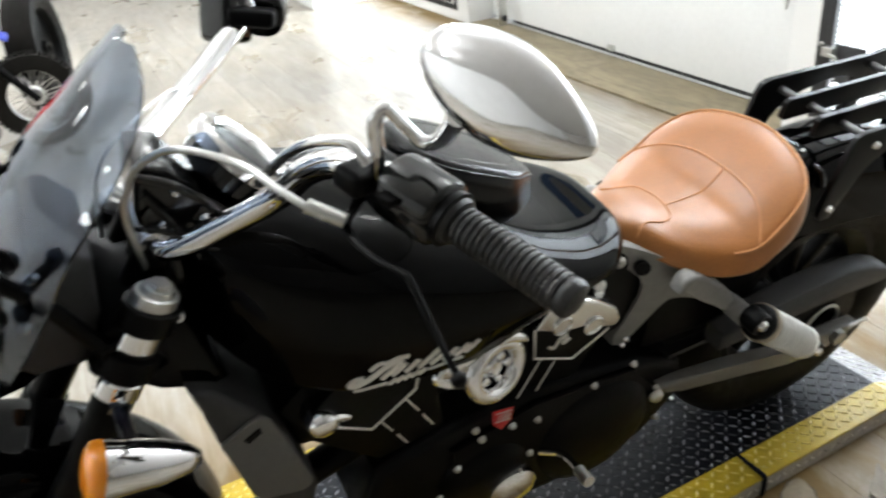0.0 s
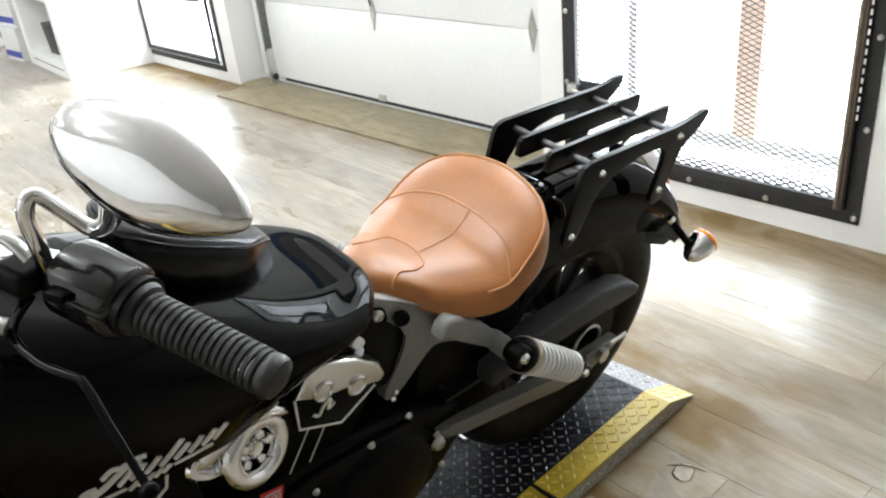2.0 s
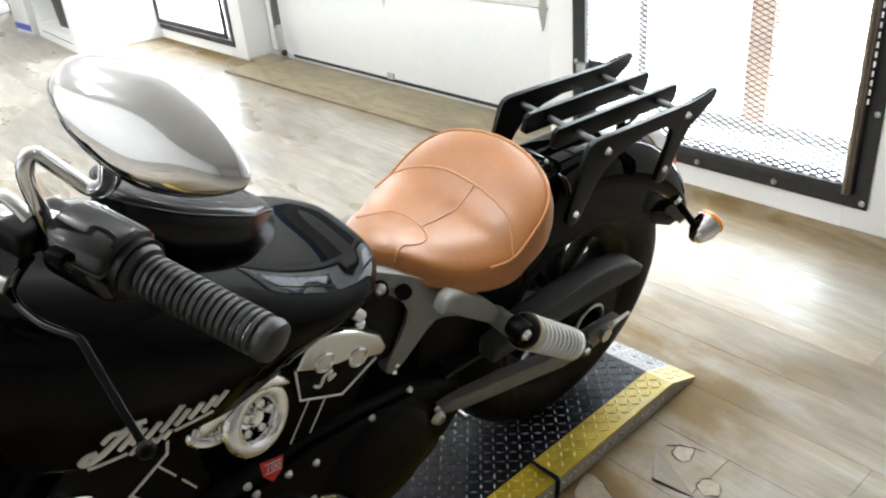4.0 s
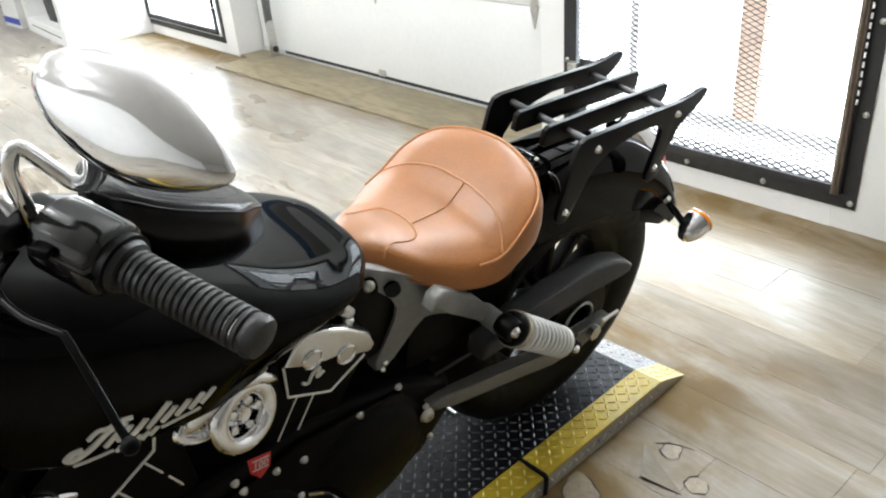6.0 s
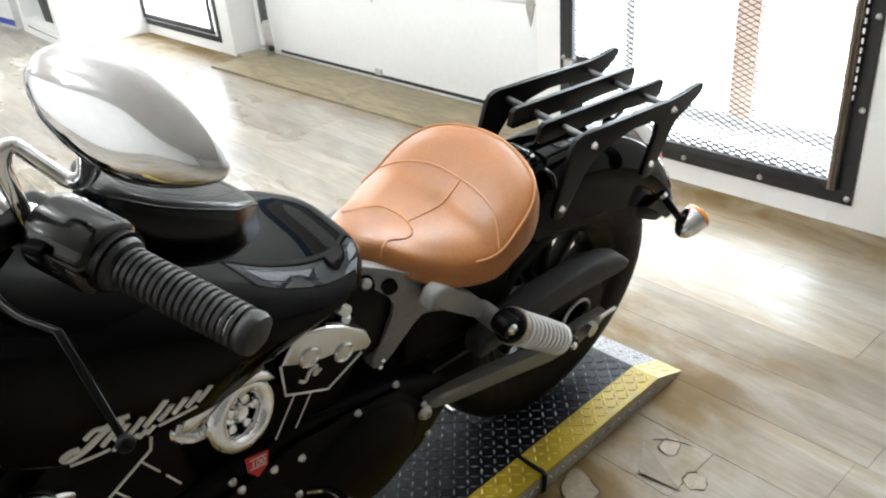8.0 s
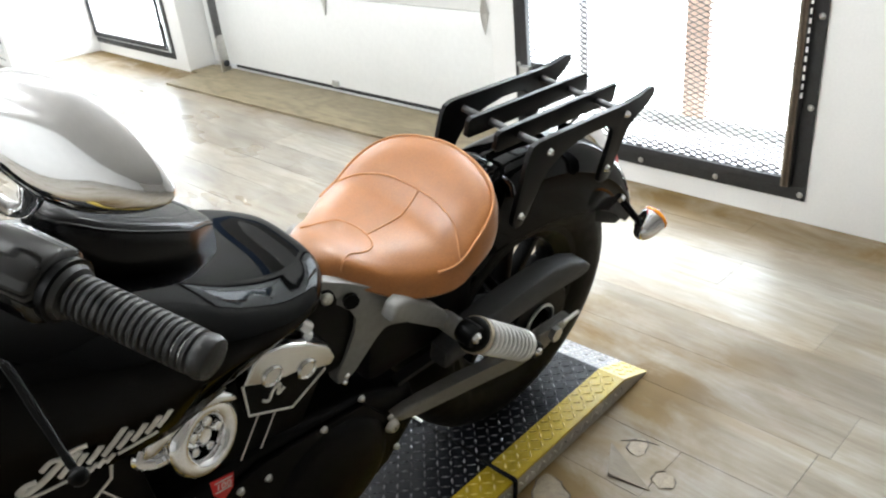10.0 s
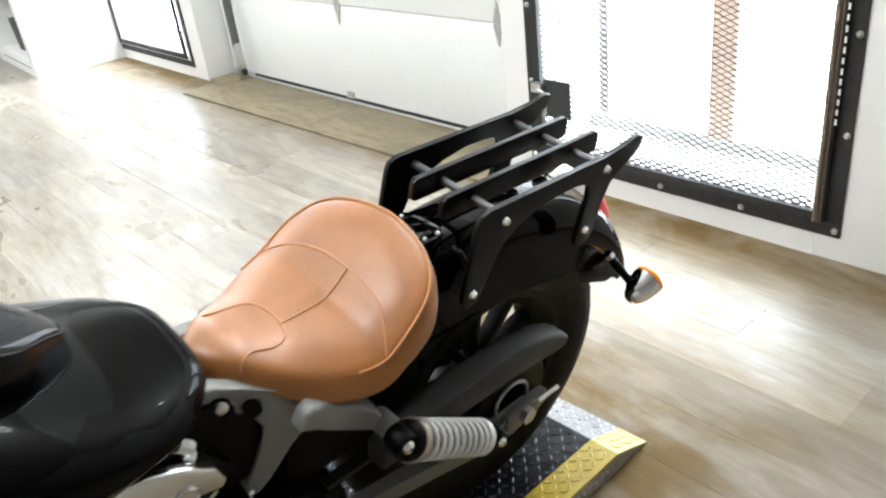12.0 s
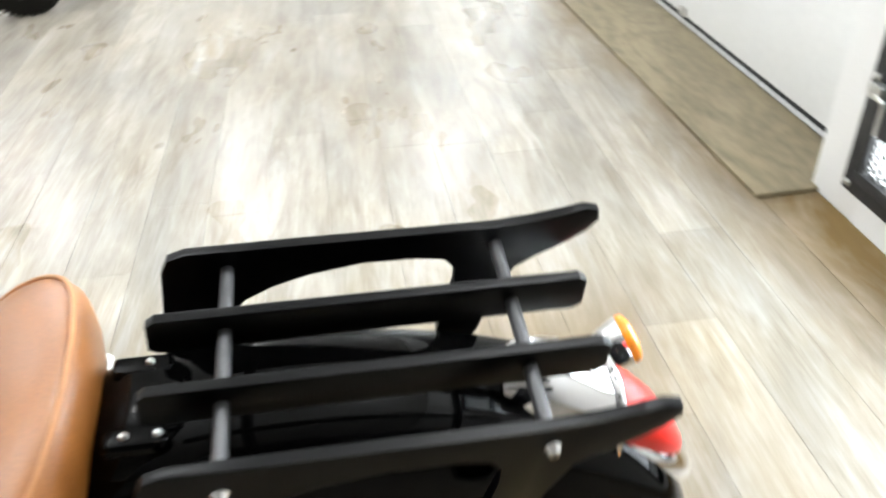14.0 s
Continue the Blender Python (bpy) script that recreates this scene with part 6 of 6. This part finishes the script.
part("casing", lathe(prof, (0, 0, 0), (0, 1, 0), 64), TYRE, other_wheel, "black grooved road tyre", 30)
part("rim", lathe([(0.03, -0.06), (0.05, -0.06), (0.055, -0.03), (TR * 0.60, -0.02), (TR * 0.655, -TW * 0.37), (TR * 0.67, -TW * 0.37), (TR * 0.64, 0), (TR * 0.67, TW * 0.37), (TR * 0.655, TW * 0.37), (TR * 0.60, 0.02), (0.055, 0.03), (0.05, 0.06), (0.03, 0.06), (0.03, -0.06)], (0, 0, 0), (0, 1, 0), 48), SATIN, other_wheel, "dark wheel rim", 40)

# ---- floor planks, each a piece of its own; the rest of the floor joined ----
PW, PL = 0.182, 1.22
FLOORM = pose(2.815, 1.0, 0, 0, 0, 2.6)
bm = block(-PW / 2 + 0.0005, PW / 2 - 0.0005, -PL / 2 + 0.0005, PL / 2 - 0.0005, -0.006, 0.0)
plank_mesh = bpy.data.meshes.new("plank")
bm.to_mesh(plank_mesh)
bm.free()
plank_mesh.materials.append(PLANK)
far_v, far_f = [], []
rng = random.Random(5)
count = 0
for i in range(-49, 1):
    shift = rng.random() * PL
    for j in range(-8, 8):
        x, y = -PW / 2 + 0.0 + i * PW, j * PL + shift
        w = FLOORM @ Vector((x, y, 0))
        if w.y > 9.3 - PL / 3 or w.y < -7.05 + PL / 3:
            continue
        if i > -21 and -1.3 < y < 5.4 and count < 300:
            ob = new("plank", plank_mesh)
            ob.parent = slab
            ob.matrix_basis = FLOORM @ Matrix.Translation((x, y, 0))
            count += 1
        else:
            n = len(far_v)
            g = 0.0006
            far_v += [FLOORM @ Vector((x + a * (PW / 2 - g), y + b * (PL / 2 - g), 0)) for a, b in ((-1, -1), (1, -1), (1, 1), (-1, 1))]
            far_f.append((n, n + 1, n + 2, n + 3))
me = bpy.data.meshes.new("far_planks")
me.from_pydata(far_v, [], far_f)
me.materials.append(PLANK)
ob = new("far_planks", me)
ob.parent = slab
tagged(ob, "pale grey-brown planks", kind="stuff")

# torn and worn places in the floor beside the platform
def scuff(x, y, rx, ry, turn, seed, label):
    """A worn-through oval with a ragged, curled lip."""
    r = random.Random(seed)
    t = thing("floor_scuff", label, "floor damage", pose(x, y, 0, 0, 0, turn), "worn places in the floor", "structure")
    edge = [(math.cos(a) * rx * (1 + r.uniform(-0.34, 0.30)), math.sin(a) * ry * (1 + r.uniform(-0.34, 0.30))) for a in (2 * math.pi * k / 26 for k in range(26))]
    edge = [((edge[k - 1][0] + edge[k][0] * 2 + edge[(k + 1) % 26][0]) / 4, (edge[k - 1][1] + edge[k][1] * 2 + edge[(k + 1) % 26][1]) / 4) for k in range(26)]
    bm = bmesh.new()
    mid = bm.verts.new((0, 0, 0.0012))
    row = [bm.verts.new((u, v, 0.0009)) for u, v in edge]
    low = [bm.verts.new((u * 1.06, v * 1.06, -0.002)) for u, v in edge]
    for k in range(26):
        n = (k + 1) % 26
        bm.faces.new((mid, row[k], row[n]))
        bm.faces.new((row[k], low[k], low[n], row[n]))
    part("worn_patch", bm, TORN, t)
    lip = [(u * 1.03, v * 1.03, 0.0012 + 0.0012 * math.sin(k * 1.7) ** 2) for k, (u, v) in enumerate(edge)]
    part("curled_lip", tube(lip[2:14], [0.0004, 0.0018, 0.0010, 0.0022, 0.0011, 0.0004], 6, smooth=False), DARKTORN, t)
    part("curled_lip", tube(lip[16:26], [0.0004, 0.0016, 0.0007, 0.0018, 0.0004], 6, smooth=False), DARKTORN, t)


scuff(1.555, -0.362, 0.030, 0.024, 20, 3, "worn round patch in the plank floor, torn edge")
scuff(1.500, -0.466, 0.028, 0.026, -10, 8, "worn round patch in the plank floor, torn edge")
scuff(1.307, -0.300, 0.050, 0.040, 35, 5, "worn patch in the plank floor beside the platform")
flap = thing("floor_tear", "pale lifted flap of torn vinyl on the plank floor", "floor damage", pose(0, 0, 0), "worn places in the floor", "structure")
A, B, C = Vector((1.526, -0.306, 0)), Vector((1.454, -0.465, 0)), Vector((1.432, -0.366, 0))


def flap_edge(t):
    """The flap's free edge, from one held end over its tip to the other."""
    k = min(max((t - 0.46) / 0.12, 0), 1)
    return A.lerp(C, min(1, t / 0.52)).lerp(C.lerp(B, max(0, (t - 0.52) / 0.48)), k)


bm = bmesh.new()
rows = []
for i in range(15):
    t = 0.02 + 0.96 * i / 14
    held = A.lerp(B, t)
    free = flap_edge(t)
    rows.append([bm.verts.new(held.lerp(free, j / 6) + Vector((0, 0, 0.0015 + 0.0045 * math.sin(math.pi * t) * (j / 6) ** 1.6))) for j in range(7)])
for R0, R1 in zip(rows, rows[1:]):
    for j in range(6):
        bm.faces.new((R0[j], R1[j], R1[j + 1], R0[j + 1]))
thick(part("lifted_sheet", bm, VINYL, flap, "", 60), 0.0012)
free = [flap_edge(t) for t in np.linspace(0.52, 0.97, 9)]
part("torn_edge", tube([(p.x, p.y, 0.0006) for p in free], [0.0008, 0.0022, 0.0026, 0.0016, 0.0005], 6, smooth=False), DARKTORN, flap)
part("torn_edge", tube([(1.545, -0.320, 0.0006), (1.568, -0.345, 0.001), (1.582, -0.372, 0.001), (1.590, -0.398, 0.0006)], [0.0005, 0.0022, 0.0014, 0.0004], 6), DARKTORN, flap)
